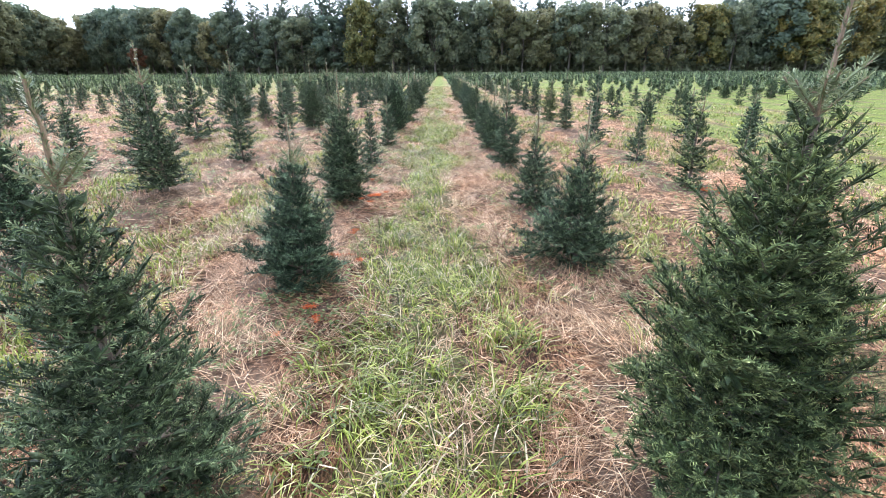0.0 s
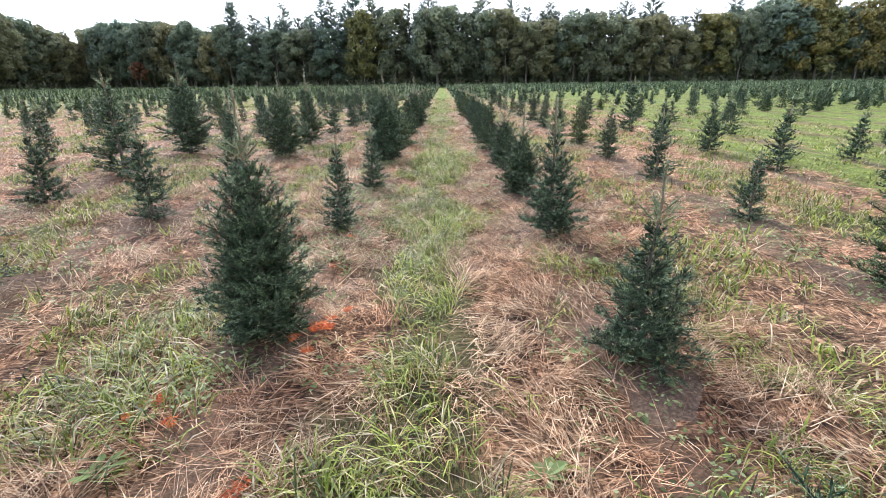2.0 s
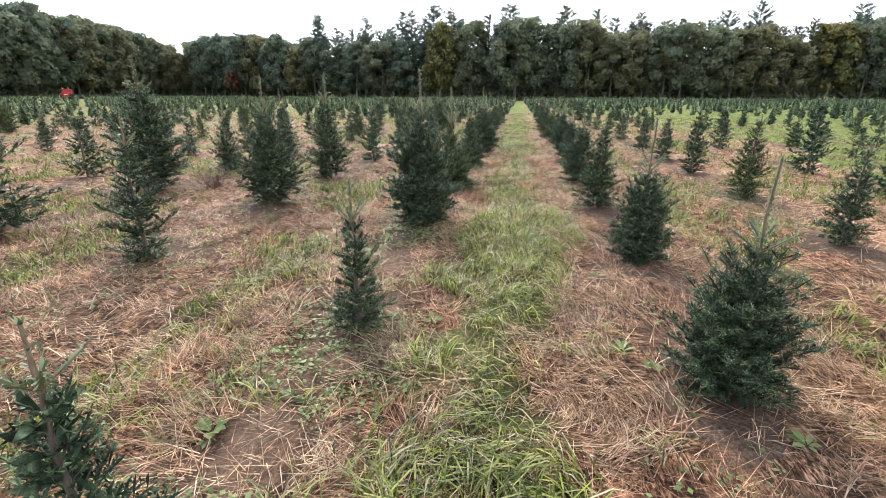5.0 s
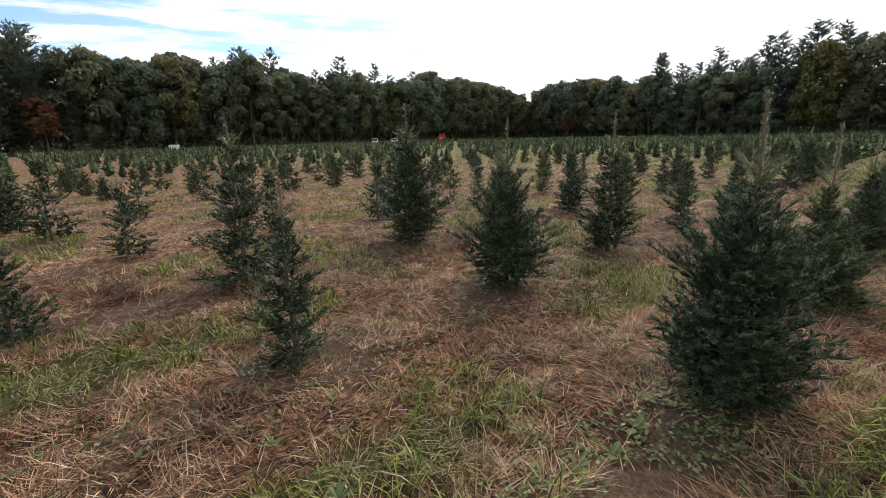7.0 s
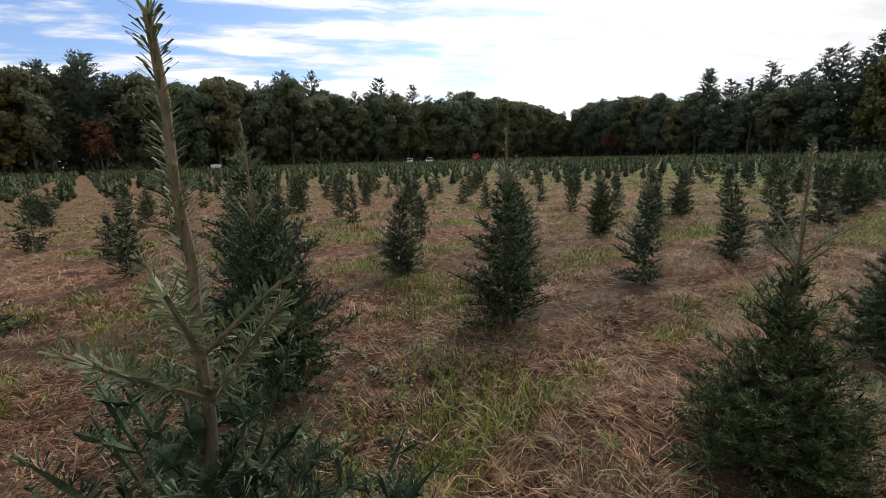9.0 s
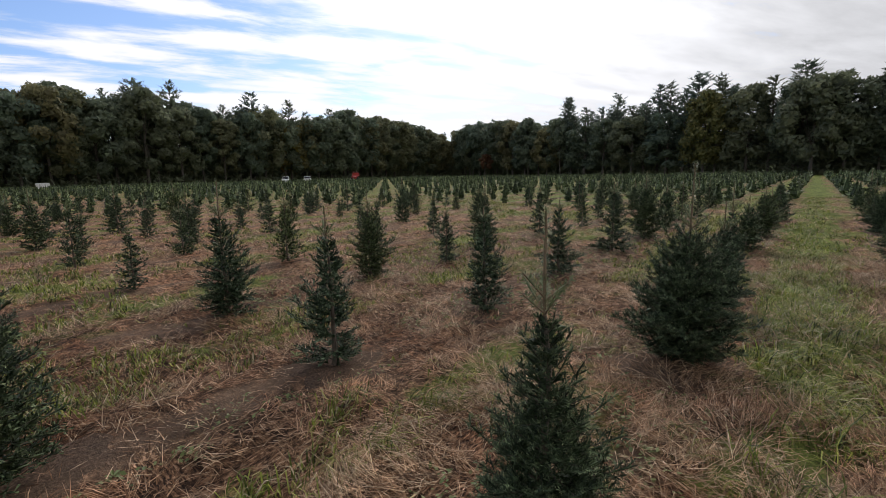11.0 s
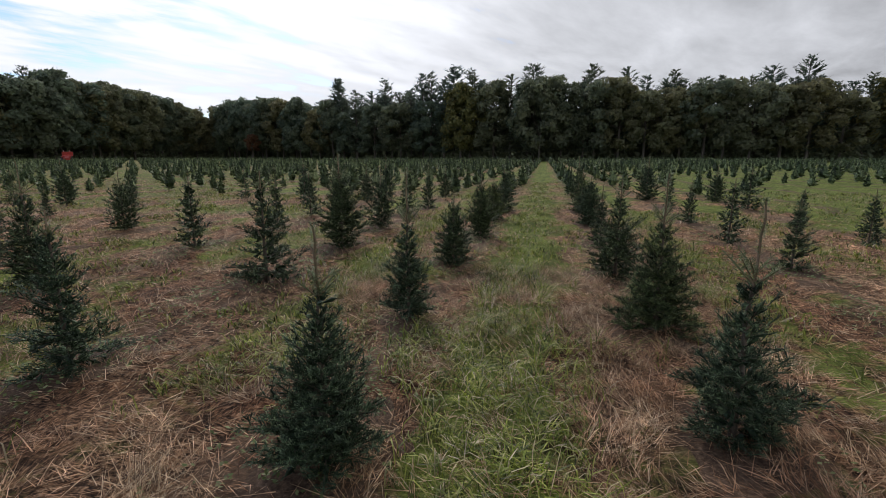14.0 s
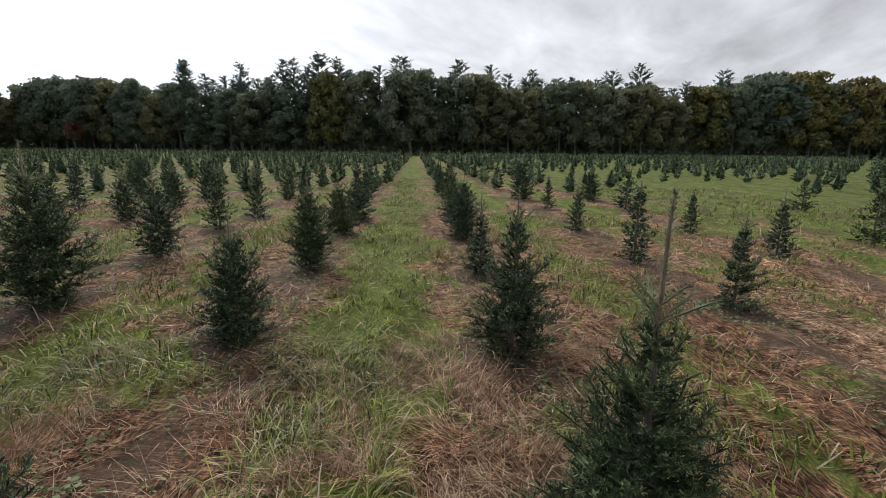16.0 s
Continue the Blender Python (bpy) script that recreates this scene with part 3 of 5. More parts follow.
def fir_tree(seed, h, tip, r, lod, label, bushy=1.0, gaps=0.15, bare=False, close=False, waist=0.0):
    """One young fir at the origin, as an Empty with its parts."""
    crown, trunk, lead, pale = fir_meshes(seed, h, tip, r, lod, bushy, gaps, bare, close, waist)
    root = tagged(new("fir_tree"), label, "fir tree", "planted firs")
    part_of("trunk", mesh_of("trunk", *trunk, fir_bark, True), root, "grey-brown trunk with thin branches")
    part_of("crown", mesh_of("crown", *crown, fir_needles, False, pale_needles, pale), root, "dark blue-green needles with paler tips")
    if lead:
        top = part_of("leader", mesh_of("leader", *lead[0], twig_bark), root, "upright top shoot")
        part_of("leader_needles", mesh_of("leader_needles", *lead[1], young_needles), top, "pale green needles")
    return root


def fir_label(h, tip, r):
    size = "tall" if h > 1.15 else "small" if h < 0.9 else "young"
    form = "broad dense" if r > 0.42 else "slender" if r < 0.26 else "dense"
    top = "a long leader" if tip - h > 0.3 else "a short top"
    return f"{size} {form} fir with dark green needles and {top}"


# ------------------------------------------------------------------ ground
ROW = 2.33


def lattice(seed, cell):
    table = np.random.default_rng(seed).uniform(size=(256, 256))

    def value(x, y):
        x, y = np.asarray(x) / cell + 90, np.asarray(y) / cell + 90
        i, j = np.floor(x).astype(int), np.floor(y).astype(int)
        u, v = x - i, y - j
        u, v = u * u * (3 - 2 * u), v * v * (3 - 2 * v)
        g = lambda a, b: table[a % 256, b % 256]
        return (g(i, j) * (1 - u) + g(i + 1, j) * u) * (1 - v) + (g(i, j + 1) * (1 - u) + g(i + 1, j + 1) * u) * v
    return value


n_big, n_mid, n_way = lattice(1, 1.5), lattice(2, 0.45), lattice(3, 0.6)


n_heap, n_heap2 = lattice(4, 0.42), lattice(5, 0.19)


def swell(x, y):
    """Unevenness of the field: slow waves, and heaps of matted straw."""
    slow = 0.018 * np.sin(x * 2.1 + 0.7 * np.sin(y * 0.9)) * np.cos(y * 1.7 + x * 0.6)
    heap = np.clip(n_heap(x * 1.1, y * 0.55) - 0.45, 0, 1) * 0.10 + (n_heap2(x, y * 0.7) - 0.5) * 0.045
    return slow + heap


def fall(x, y):
    """The land sinks a little away from the middle of the field, less to the west."""
    d = np.clip(np.hypot(x, np.asarray(y) - 12.0) - 24.0, 0, 170)
    return -0.0055 * d * (1 - 0.5 * np.clip((-np.asarray(x) - 30) / 60, 0, 1))


def make_ground():
    def lines(inner, step, reach):
        lo, hi = inner
        mid = np.arange(lo, hi + 1e-6, step)
        out, s, v = [], step, hi
        while v < reach:
            s *= 1.35
            v += s
            out.append(v)
        left, s, v = [], step, lo
        while v > -reach:
            s *= 1.35
            v -= s
            left.append(v)
        return np.array(left[::-1] + list(mid) + out)
    xs, ys = lines((-9, 7), 0.095, 2500), lines((-0.6, 35), 0.12, 2500)
    X, Y = np.meshgrid(xs, ys)
    near = np.clip((14 - np.abs(X)) / 4, 0, 1) * np.clip((42 - Y) / 6, 0, 1) * np.clip((Y + 6) / 4, 0, 1)
    Z = swell(X, Y) * near + fall(X, Y)
    v = np.column_stack([X.ravel(), Y.ravel(), Z.ravel()])
    nx, ny = len(xs), len(ys)
    i = (np.arange(ny - 1)[:, None] * nx + np.arange(nx - 1)[None]).ravel()
    f = np.concatenate([np.column_stack([i, i + 1, i + nx + 1]), np.column_stack([i, i + nx + 1, i + nx])])
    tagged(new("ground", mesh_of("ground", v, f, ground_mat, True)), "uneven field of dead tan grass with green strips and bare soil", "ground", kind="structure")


make_ground()

# ------------------------------------------------------------------ planted firs: x, y, crown height, tip height, radius
ROW_LEFT_1 = [(-1.03, 1.82, 1.24, 1.56, .50), (-0.98, 3.83, .98, 1.33, .39), (-1.12, 6.30, 1.18, 1.59, .39), (-1.12, 8.69, .90, 1.08, .20), (-1.03, 10.67, .79, 1.06, .22),
              (-1.125, 13.36, 1.31, 1.80, .55), (-1.12, 15.85, 1.10, 1.68, .50), (-1.01, 17.95, 1.05, 1.50, .35), (-.93, 20.4, 1.16, 1.69, .48), (-.96, 22.5, .93, 1.28, .38),
              (-1.13, 24.65, .94, 1.44, .29), (-1.14, 27.02, .86, 1.12, .34), (-1.05, 29.26, 1.0, 1.24, .32), (-1.07, 31.8, .84, 1.09, .36), (-.97, 33.6, 1.11, 1.23, .37)]
ROW_RIGHT_1 = [(1.20, 1.85, 1.48, 1.80, .52), (1.28, 4.20, .97, 1.34, .50), (1.24, 5.99, .85, 1.18, .31), (1.19, 8.26, 1.10, 1.45, .40), (1.20, 10.28, .83, 1.28, .36),
               (1.20, 12.39, .87, 1.35, .36), (1.14, 14.49, 1.06, 1.19, .32), (1.15, 16.7, 1.0, 1.25, .34), (1.18, 18.9, .95, 1.2, .32), (1.17, 21.0, 1.0, 1.3, .33),
               (1.20, 23.09, .92, 1.36, .34), (1.16, 24.8, 1.02, 1.46, .42), (1.07, 26.69, 1.05, 1.31, .37), (1.14, 29.02, .78, 1.06, .20), (1.15, 31.36, .97, 1.14, .33), (1.15, 33.7, .95, 1.2, .34)]
ROW_LEFT_2 = [(-3.5, 1.8, 1.1, 1.35, .36), (-3.55, 4.3, 1.15, 1.5, .38), (-3.7, 6.75, 1.40, 1.75, .49), (-3.6, 9.2, 1.0, 1.18, .31), (-3.55, 11.7, 1.11, 1.47, .34), (-3.5, 14.1, 1.22, 1.75, .48), (-3.55, 16.4, 1.41, 1.96, .47),
              (-3.35, 18.6, 1.16, 1.36, .34), (-3.2, 20.76, 1.11, 1.37, .28), (-3.29, 23.03, 1.01, 1.22, .38), (-3.3, 25.6, 1.18, 1.36, .45), (-3.31, 27.91, 1.21, 1.78, .45),
              (-3.34, 30.05, .96, 1.40, .38), (-3.38, 32.2, 1.05, 1.27, .33), (-3.24, 33.9, .98, 1.30, .30)]
ROW_LEFT_3 = [(-5.9, 12.2, 1.53, 1.92, .56), (-5.95, 14.75, 1.55, 2.10, .60), (-5.78, 16.62, 1.11, 1.41, .35), (-5.7, 18.82, 1.19, 1.61, .40), (-5.72, 21.2, 1.06, 1.36, .35), (-5.48, 22.9, .90, 1.10, .26),
              (-5.8, 24.7, 1.13, 1.49, .36), (-5.79, 27.3, 1.10, 1.35, .31), (-5.5, 29.45, .92, 1.15, .25), (-5.7, 31.3, .96, 1.17, .29), (-5.8, 33.4, .85, 1.09, .36)]
ROW_LEFT_4 = [(-8.47, 11.44, .99, 1.19, .37), (-8.5, 13.67, 1.04, 1.28, .34), (-8.37, 15.84, 1.08, 1.35, .43), (-8.1, 18.58, .84, 1.09, .23), (-8.07, 21.2, 1.05, 1.41, .30), (-8.43, 23.93, .96, 1.08, .22), (-8.24, 25.83, .94, 1.27, .29), (-8.7, 28.68, .96, 1.31, .39)]
ROW_LEFT_5 = [(-11.1, 10.7, 1.32, 1.56, .49), (-10.7, 13.53, .74, .91, .31), (-11.0, 18.53, 1.08, 1.26, .24), (-11.0, 20.48, .95, 1.18, .35), (-11.0, 23.07, .88, 1.33, .25), (-11.0, 25.65, 1.05, 1.23, .22), (-11.3, 27.85, 1.17, 1.43, .38)]
ROW_RIGHT_2 = [(3.62, 6.89, 1.04, 1.16, .32), (3.6, 8.73, .72, .81, .23), (3.6, 11.22, .97, 1.13, .33), (3.45, 13.16, .95, 1.11, .24), (3.59, 15.77, 1.16, 1.32, .31), (3.54, 18.09, 1.19, 1.29, .26), (3.55, 20.04, .96, 1.22, .26),
               (3.56, 22.14, 1.01, 1.16, .34), (3.5, 24.9, .9, 1.1, .3), (3.55, 27.66, .84, 1.01, .25), (3.39, 29.53, 1.03, 1.20, .26), (3.4, 32.0, .76, 1.0, .22), (3.75, 35.3, .77, .91, .22)]
ROW_RIGHT_3 = [(6.02, 9.52, .93, 1.04, .30), (5.98, 11.74, .99, 1.11, .33), (5.84, 13.77, .89, 1.04, .29), (5.82, 16.06, .89, 1.01, .32), (5.86, 18.37, 1.34, 1.53, .40), (5.92, 22.97, 1.08, 1.22, .36), (5.69, 29.79, .82, 1.0, .25), (5.66, 31.97, .74, .90, .22)]

# fullness, gaps and waist of single firs
FORMS = {(-1.12, 6.30): (1.2, 0.15, 0.0), (1.19, 8.26): (0.72, 0.6, 0.0), (1.28, 4.20): (0.95, 0.35, 0.0), (-1.03, 10.67): (0.85, 0.35, 0.0), (1.20, 23.09): (0.85, 0.45, 0.0), (-.96, 22.5): (0.9, 0.3, 0.0),
         (1.24, 5.99): (0.85, 0.4, 0.0), (-1.03, 1.82): (1.0, 0.3, 0.0), (1.20, 1.85): (1.2, 0.12, 0.0), (-1.13, 24.65): (0.95, 0.3, 0.0), (1.16, 24.8): (1.0, 0.3, 0.0), (-.93, 20.4): (1.2, 0.15, 0.0), (-1.12, 15.85): (1.05, 0.25, 0.0)}
PLANTED = []          # every standing place, to keep others off


def plant_near():
    for k, (x, y, h, tip, r) in enumerate(ROW_LEFT_1 + ROW_RIGHT_1):
        PLANTED.append((x, y))
        rng = np.random.default_rng(500 + k)
        fine = 0 if y < 25.5 and not (x > 0 and 13 < y < 20) and not (x < 0 and 8 < y < 9) else 1
        full, gaps, waist = FORMS.get((x, y), (1.22 if r / h > 0.36 or rng.uniform() < 0.2 else 1.0, rng.uniform(0.05, 0.30), 0.0))
        ob = fir_tree(100 + k, h, tip, r, fine, fir_label(h, tip, r), full, gaps, rng.uniform() < 0.4, y < 3 or 13 < y < 14 and x < 0, waist)
        ob.matrix_world = pose(x, y, float(swell(x, y) + fall(x, y)) - 0.01, 0, 0, 37.0 * k)


VARIANTS = {}
KINDS = ((0.36, 0.34, 1.2, 0.15, 0.0), (0.30, 0.2, 1.0, 0.45, 0.0), (0.42, 0.42, 1.3, 0.10, 0.0), (0.25, 0.12, 1.0, 0.35, 0.0), (0.37, 0.2, 1.0, 0.5, 0.40), (0.33, 0.36, 1.0, 0.2, 0.0))   # spread, leader, fullness, gaps, waist


def variant(lod, k):
    """Shared young firs one metre high, in the open of each kind."""
    if (lod, k) not in VARIANTS:
        r, lead, bushy, gaps, waist = KINDS[k]
        ob = fir_tree(700 + 10 * lod + k, 1.0, 1.0 + lead, r, lod, "", bushy, gaps, k in (1, 5), False, waist)
        VARIANTS[lod, k] = (ob, r, False)
    return VARIANTS[lod, k]


def plant(x, y, h, tip, r, lod, rng):
    PLANTED.append((x, y))
    k = min(range(len(KINDS)), key=lambda q: abs(KINDS[q][0] - r / h) + 0.25 * abs(KINDS[q][1] - (tip - h) / h) + rng.uniform(0, 0.06))
    ob, vr, used = variant(lod, k)
    wide = r / vr
    m = pose(x, y, (float(swell(x, y)) if abs(x) < 12 and y < 38 else 0.0) + float(fall(x, y)), 0, 0, rng.uniform(0, 360)) @ Matrix.Diagonal((wide, wide, h, 1))
    if used:
        s = ob.scale
        made = copy_thing(ob, m @ Matrix.Diagonal((1 / s[0], 1 / s[1], 1 / s[2], 1)))
    else:
        ob.matrix_world = m
        made, VARIANTS[lod, k] = ob, (ob, vr, True)
    made["label"] = fir_label(h, tip, r)


plant_near()
rng_rows = np.random.default_rng(21)
for row in (ROW_LEFT_2, ROW_RIGHT_2, ROW_LEFT_3, ROW_RIGHT_3):
    for spec in row:
        plant(*spec, 1 if spec[1] < 29 and spec[0] < 5 and not (spec[0] < -5 and spec[1] > 26) else 2, rng_rows)
for row in (ROW_LEFT_4, ROW_LEFT_5):
    for spec in row:
        plant(*spec, 2, rng_rows)


def mid_alley(x):
    """0 in the middle of an alley, 0.5 in a row of firs."""
    return np.abs(np.mod((x - 0.04) / ROW + 0.5, 1.0) - 0.5)


def fill_field():
    rng = np.random.default_rng(5)
    spots = []
    taken = np.array(PLANTED)
    for k in range(-66, 62):
        x0 = 0.06 + (k + 0.5) * ROW
        for j in range(-4, 66):
            x, y = x0 + rng.normal(0, 0.10), 0.9 + 2.28 * j + rng.normal(0, 0.22)
            luck, size, thin, lead = rng.uniform(size=4)
            if y < 0.3 and x > -9 or x > 1.15 * max(y, 0) + 6 or x < -144 or y > edge_y(x) - 7:
                continue
            if y < 34.5 and -12 < x < 2.5 and not (x < -4.5 and y < 10.5):
                continue
            if y < 33 and 2.5 < x < 7:
                continue
            if np.min(np.hypot(taken[:, 0] - x, taken[:, 1] - y)) < 1.7:
                continue
            if -32 < x < -12 and y < 46:
                miss, h = 0.12, 0.6 + 0.55 * size
            elif 6.5 < x < 16 and y < 60:
                miss, h = 0.5, 0.55 + 0.4 * size
            else:
                miss, h = 0.10, 0.82 + 0.42 * size
            if luck < miss:
                continue
            spots.append((math.hypot(x + 1.5, y - 14), x, y, h, h + 0.08 + 0.42 * lead ** 2.5, h * (0.31 + 0.14 * thin)))
    spots.sort()
    for d, x, y, h, tip, r in spots[:155]:
        plant(x, y, h, tip, r, 1 if d < 7 else 2, rng)
    rest = np.array(spots[155:])
    pieces = []
    for lo, hi, n in ((0, 30, 170), (30, 55, 70), (55, 95, 26), (95, 400, 11)):
        some = rest[(rest[:, 0] >= lo) & (rest[:, 0] < hi)]
        c = len(some)
        if not c:
            continue
        u = (np.arange(n)[None] + rng.uniform(0, 1, (c, n))) / n
        az = rng.uniform(0, 6.283, (c, n))
        h, tip, r = (some[:, q, None] for q in (3, 4, 5))
        rad = r * np.minimum(1, 0.62 + 1.7 * u) * (1 - u) ** 0.8 * 1.2 * rng.uniform(0.65, 1.15, (c, n)) + 0.02
        z = 0.05 + u * h * 0.95
        base = np.stack([some[:, 1, None] + 0 * z, some[:, 2, None] + 0 * z, z], -1)
        out = np.stack([np.cos(az), np.sin(az), 0 * az], -1)
        inner = base + out * (rad * 0.15)[..., None]
        tips = base + out * rad[..., None] + np.array([0, 0, 1.0]) * (rad * (0.15 + 0.7 * u))[..., None]
        side = np.stack([-np.sin(az), np.cos(az), rng.normal(0, 0.6, (c, n))], -1)
        # the dense body of each crown, egg-shaped
        ang = np.arange(6) * 6.283 / 6
        wob = rng.uniform(0.78, 1.1, (c, 2, 6))
        low = np.stack([some[:, 1, None] + r * 0.42 * wob[:, 0] * np.cos(ang), some[:, 2, None] + r * 0.42 * wob[:, 0] * np.sin(ang), 0.12 * h + 0 * wob[:, 0]], -1)
        belly = np.stack([some[:, 1, None] + r * 0.64 * wob[:, 1] * np.cos(ang), some[:, 2, None] + r * 0.64 * wob[:, 1] * np.sin(ang), 0.32 * h * wob[:, 0]], -1)
        peak = np.stack([some[:, 1], some[:, 2], some[:, 3]], -1)[:, None]
        kk = np.arange(6)
        k2 = (kk + 1) % 6
        bf = np.concatenate([np.stack([kk, k2, kk + 6], 1), np.stack([k2, k2 + 6, kk + 6], 1), np.stack([kk + 6, k2 + 6, 0 * kk + 12], 1)])
        pieces.append((np.concatenate([low, belly, peak], 1).reshape(-1, 3), (bf[None] + (np.arange(c) * 13)[:, None, None]).reshape(-1, 3)))
        wide = np.clip(2.0 * rad / math.sqrt(n / 7), 0.02, 0.4)
        pieces.append(spikes(inner.reshape(-1, 3), tips.reshape(-1, 3), wide.ravel(), unit(side).reshape(-1, 3)))
        foot = some[:, 1:4] * np.array([1, 1, 0]) + np.array([0, 0, 0.9]) * some[:, 3:4]
        top = some[:, 1:4] * np.array([1, 1, 0]) + np.array([0, 0, 1.0]) * some[:, 4:5]
        pieces.append(spikes(foot, top, np.full(c, 0.05), np.repeat(np.array([[0.8, 0.6, 0]]), c, 0)))
    v, f = join(*pieces)
    v[:, 2] += fall(v[:, 0], v[:, 1])
    tagged(new("distant_firs", mesh_of("distant_firs", v, f, fir_needles, False, pale_needles, np.flatnonzero(rng.uniform(size=len(f)) < 0.38))), "long rows of young firs reaching to the woods", "fir trees", kind="stuff")


def edge_y(x):
    """The near edge of the woods ahead."""
    return float(np.interp(x, [-150, -95, -50, 0, 60, 140, 300], [214, 188, 165, 150, 150, 156, 170]))


fill_field()

# ------------------------------------------------------------------ the woods


def oak_mesh(seed, h, w, mat, low=0.22):
    """A broad tree: trunk and limbs, and a domed crown of many leaf clumps."""
    rng = np.random.default_rng(seed)
    blobs = []
    for k in range(30):
        u = low + (0.93 - low) * ((k + rng.uniform()) / 30) ** 0.85
        g = (u - low) / (1 - low)
        rad = w * min(1.0, 0.72 + 0.7 * g) * math.sqrt(max(0.03, 1 - (max(0, g - 0.35) / 0.68) ** 2))
        a, q = 2.4 * k + rng.normal(0, 0.4), rng.uniform(0.45, 0.86)
        blobs.append((math.cos(a) * rad * q, math.sin(a) * rad * q, u * h, rng.uniform(0.22, 0.36) * w))
    B = np.array(blobs)
    B[-1] = (rng.normal(0, 0.6), rng.normal(0, 0.6), h * 0.9, 0.33 * w)
    n = 124
    d = unit(rng.normal(size=(len(B), n, 3)) + np.array([0, 0, 0.45]))
    deep = np.where(np.arange(n) < 10, 0.4, 1.0)
    c = B[:, None, :3] + d * (B[:, 3, None, None] * rng.uniform(0.78, 1.10, (len(B), n, 1)) * deep[None, :, None]) * np.array([1, 1, 0.72])
    c = c.reshape(-1, 3)
    c[:, 2] = np.minimum(c[:, 2], h)
    nn = unit(d.reshape(-1, 3) + 0.45 * rng.normal(size=c.shape))
    s = unit(np.cross(nn, rng.normal(size=c.shape)))
    t = np.cross(nn, s)
    size = rng.uniform(0.20, 0.44, (len(c), 1)) * (w / 4.2) ** 0.5 * np.tile(np.where(np.arange(n) < 10, 2.6, 1.0), len(B))[:, None]
    v = np.stack([c - s * size, c + s * size * 0.7 - t * size * 0.6, c + t * size], 1).reshape(-1, 3)
    crown = (v, np.arange(len(v)).reshape(-1, 3))
    top = np.array([rng.normal(0, 0.3), rng.normal(0, 0.3), h * 0.75])
    a = [np.array([0, 0, -0.3]), np.array([top[0] * 0.4, top[1] * 0.4, h * 0.4])]
    trunk = tubes(np.array([a[0], a[1]]), np.array([a[1], top]), np.array([0.30, 0.2]) * h / 18, np.array([0.2, 0.06]) * h / 18, 7)
    limbs = tubes(np.repeat(a[1][None], 9, 0) + np.array([0, 0, 1.0]) * rng.uniform(-0.15 * h, 0.2 * h, (9, 1)), B[1:28:3, :3], np.full(9, 0.09), np.full(9, 0.03), 4)
    return crown, join(trunk, limbs), mat


def pine_mesh(seed, h, w):
    """A tall white pine: a long trunk, layers of long branches with upturned plumes, and a ragged pointed top."""
    rng = np.random.default_rng(seed)
    trunk = tubes(np.array([[0, 0, -0.3], [0, 0, h * 0.5]]), np.array([[0, 0, h * 0.5], [0, 0, h]]), np.array([0.32, 0.2]) * h / 22, np.array([0.2, 0.03]) * h / 22, 7)
    P, T, S, W, LA, LB = [], [], [], [], [], []
    z = h * rng.uniform(0.08, 0.16)
    lean = rng.uniform(0, 6.283)
    while z < h * 0.985:
        u = z / h
        reach = w * (0.45 + 0.55 * min(1, 2.0 * u)) * (1 - u) ** 0.60 * 1.15 * rng.uniform(0.72, 1.2) + 0.25
        for k in range(rng.integers(4, 7)):
            a = rng.uniform(0, 6.283)
            ln = reach * rng.uniform(0.6, 1.15) * (1 + 0.18 * math.cos(a - lean))
            out = np.array([math.cos(a), math.sin(a), 0])
            rise = rng.uniform(0.02, 0.30) + 0.75 * u ** 3
            base = np.array([0, 0, z])
            LA.append(base)
            LB.append(base + out * ln + np.array([0, 0, ln * rise]))
            for q in range(max(6, int(ln * 7.5))):
                s = rng.uniform(0.15, 1.0) ** 0.7
                c = base + out * ln * s + np.array([0, 0, ln * rise * s]) + rng.normal(0, 0.24, 3) * np.array([1, 1, 0.35]) * (0.4 + 0.6 * s) * min(1.0, ln / 1.5)
                P.append(c)
                T.append(c + np.array([rng.normal(0, 0.18), rng.normal(0, 0.18), rng.uniform(0.15, 0.55)]) + out * rng.uniform(0.25, 0.7))
                S.append(np.array([-out[1], out[0], 0]) + rng.normal(0, 0.4, 3))
                W.append(rng.uniform(0.22, 0.48))
        z += h * rng.uniform(0.016, 0.030)
    crown = spikes(np.array(P), np.array(T), np.array(W), unit(np.array(S)))
    limbs = tubes(np.array(LA[::3]), np.array(LB[::3]), np.full(len(LA[::3]), 0.05), np.full(len(LA[::3]), 0.015), 3)
    return crown, join(trunk, limbs), pine_needles


WOOD_KINDS = {}


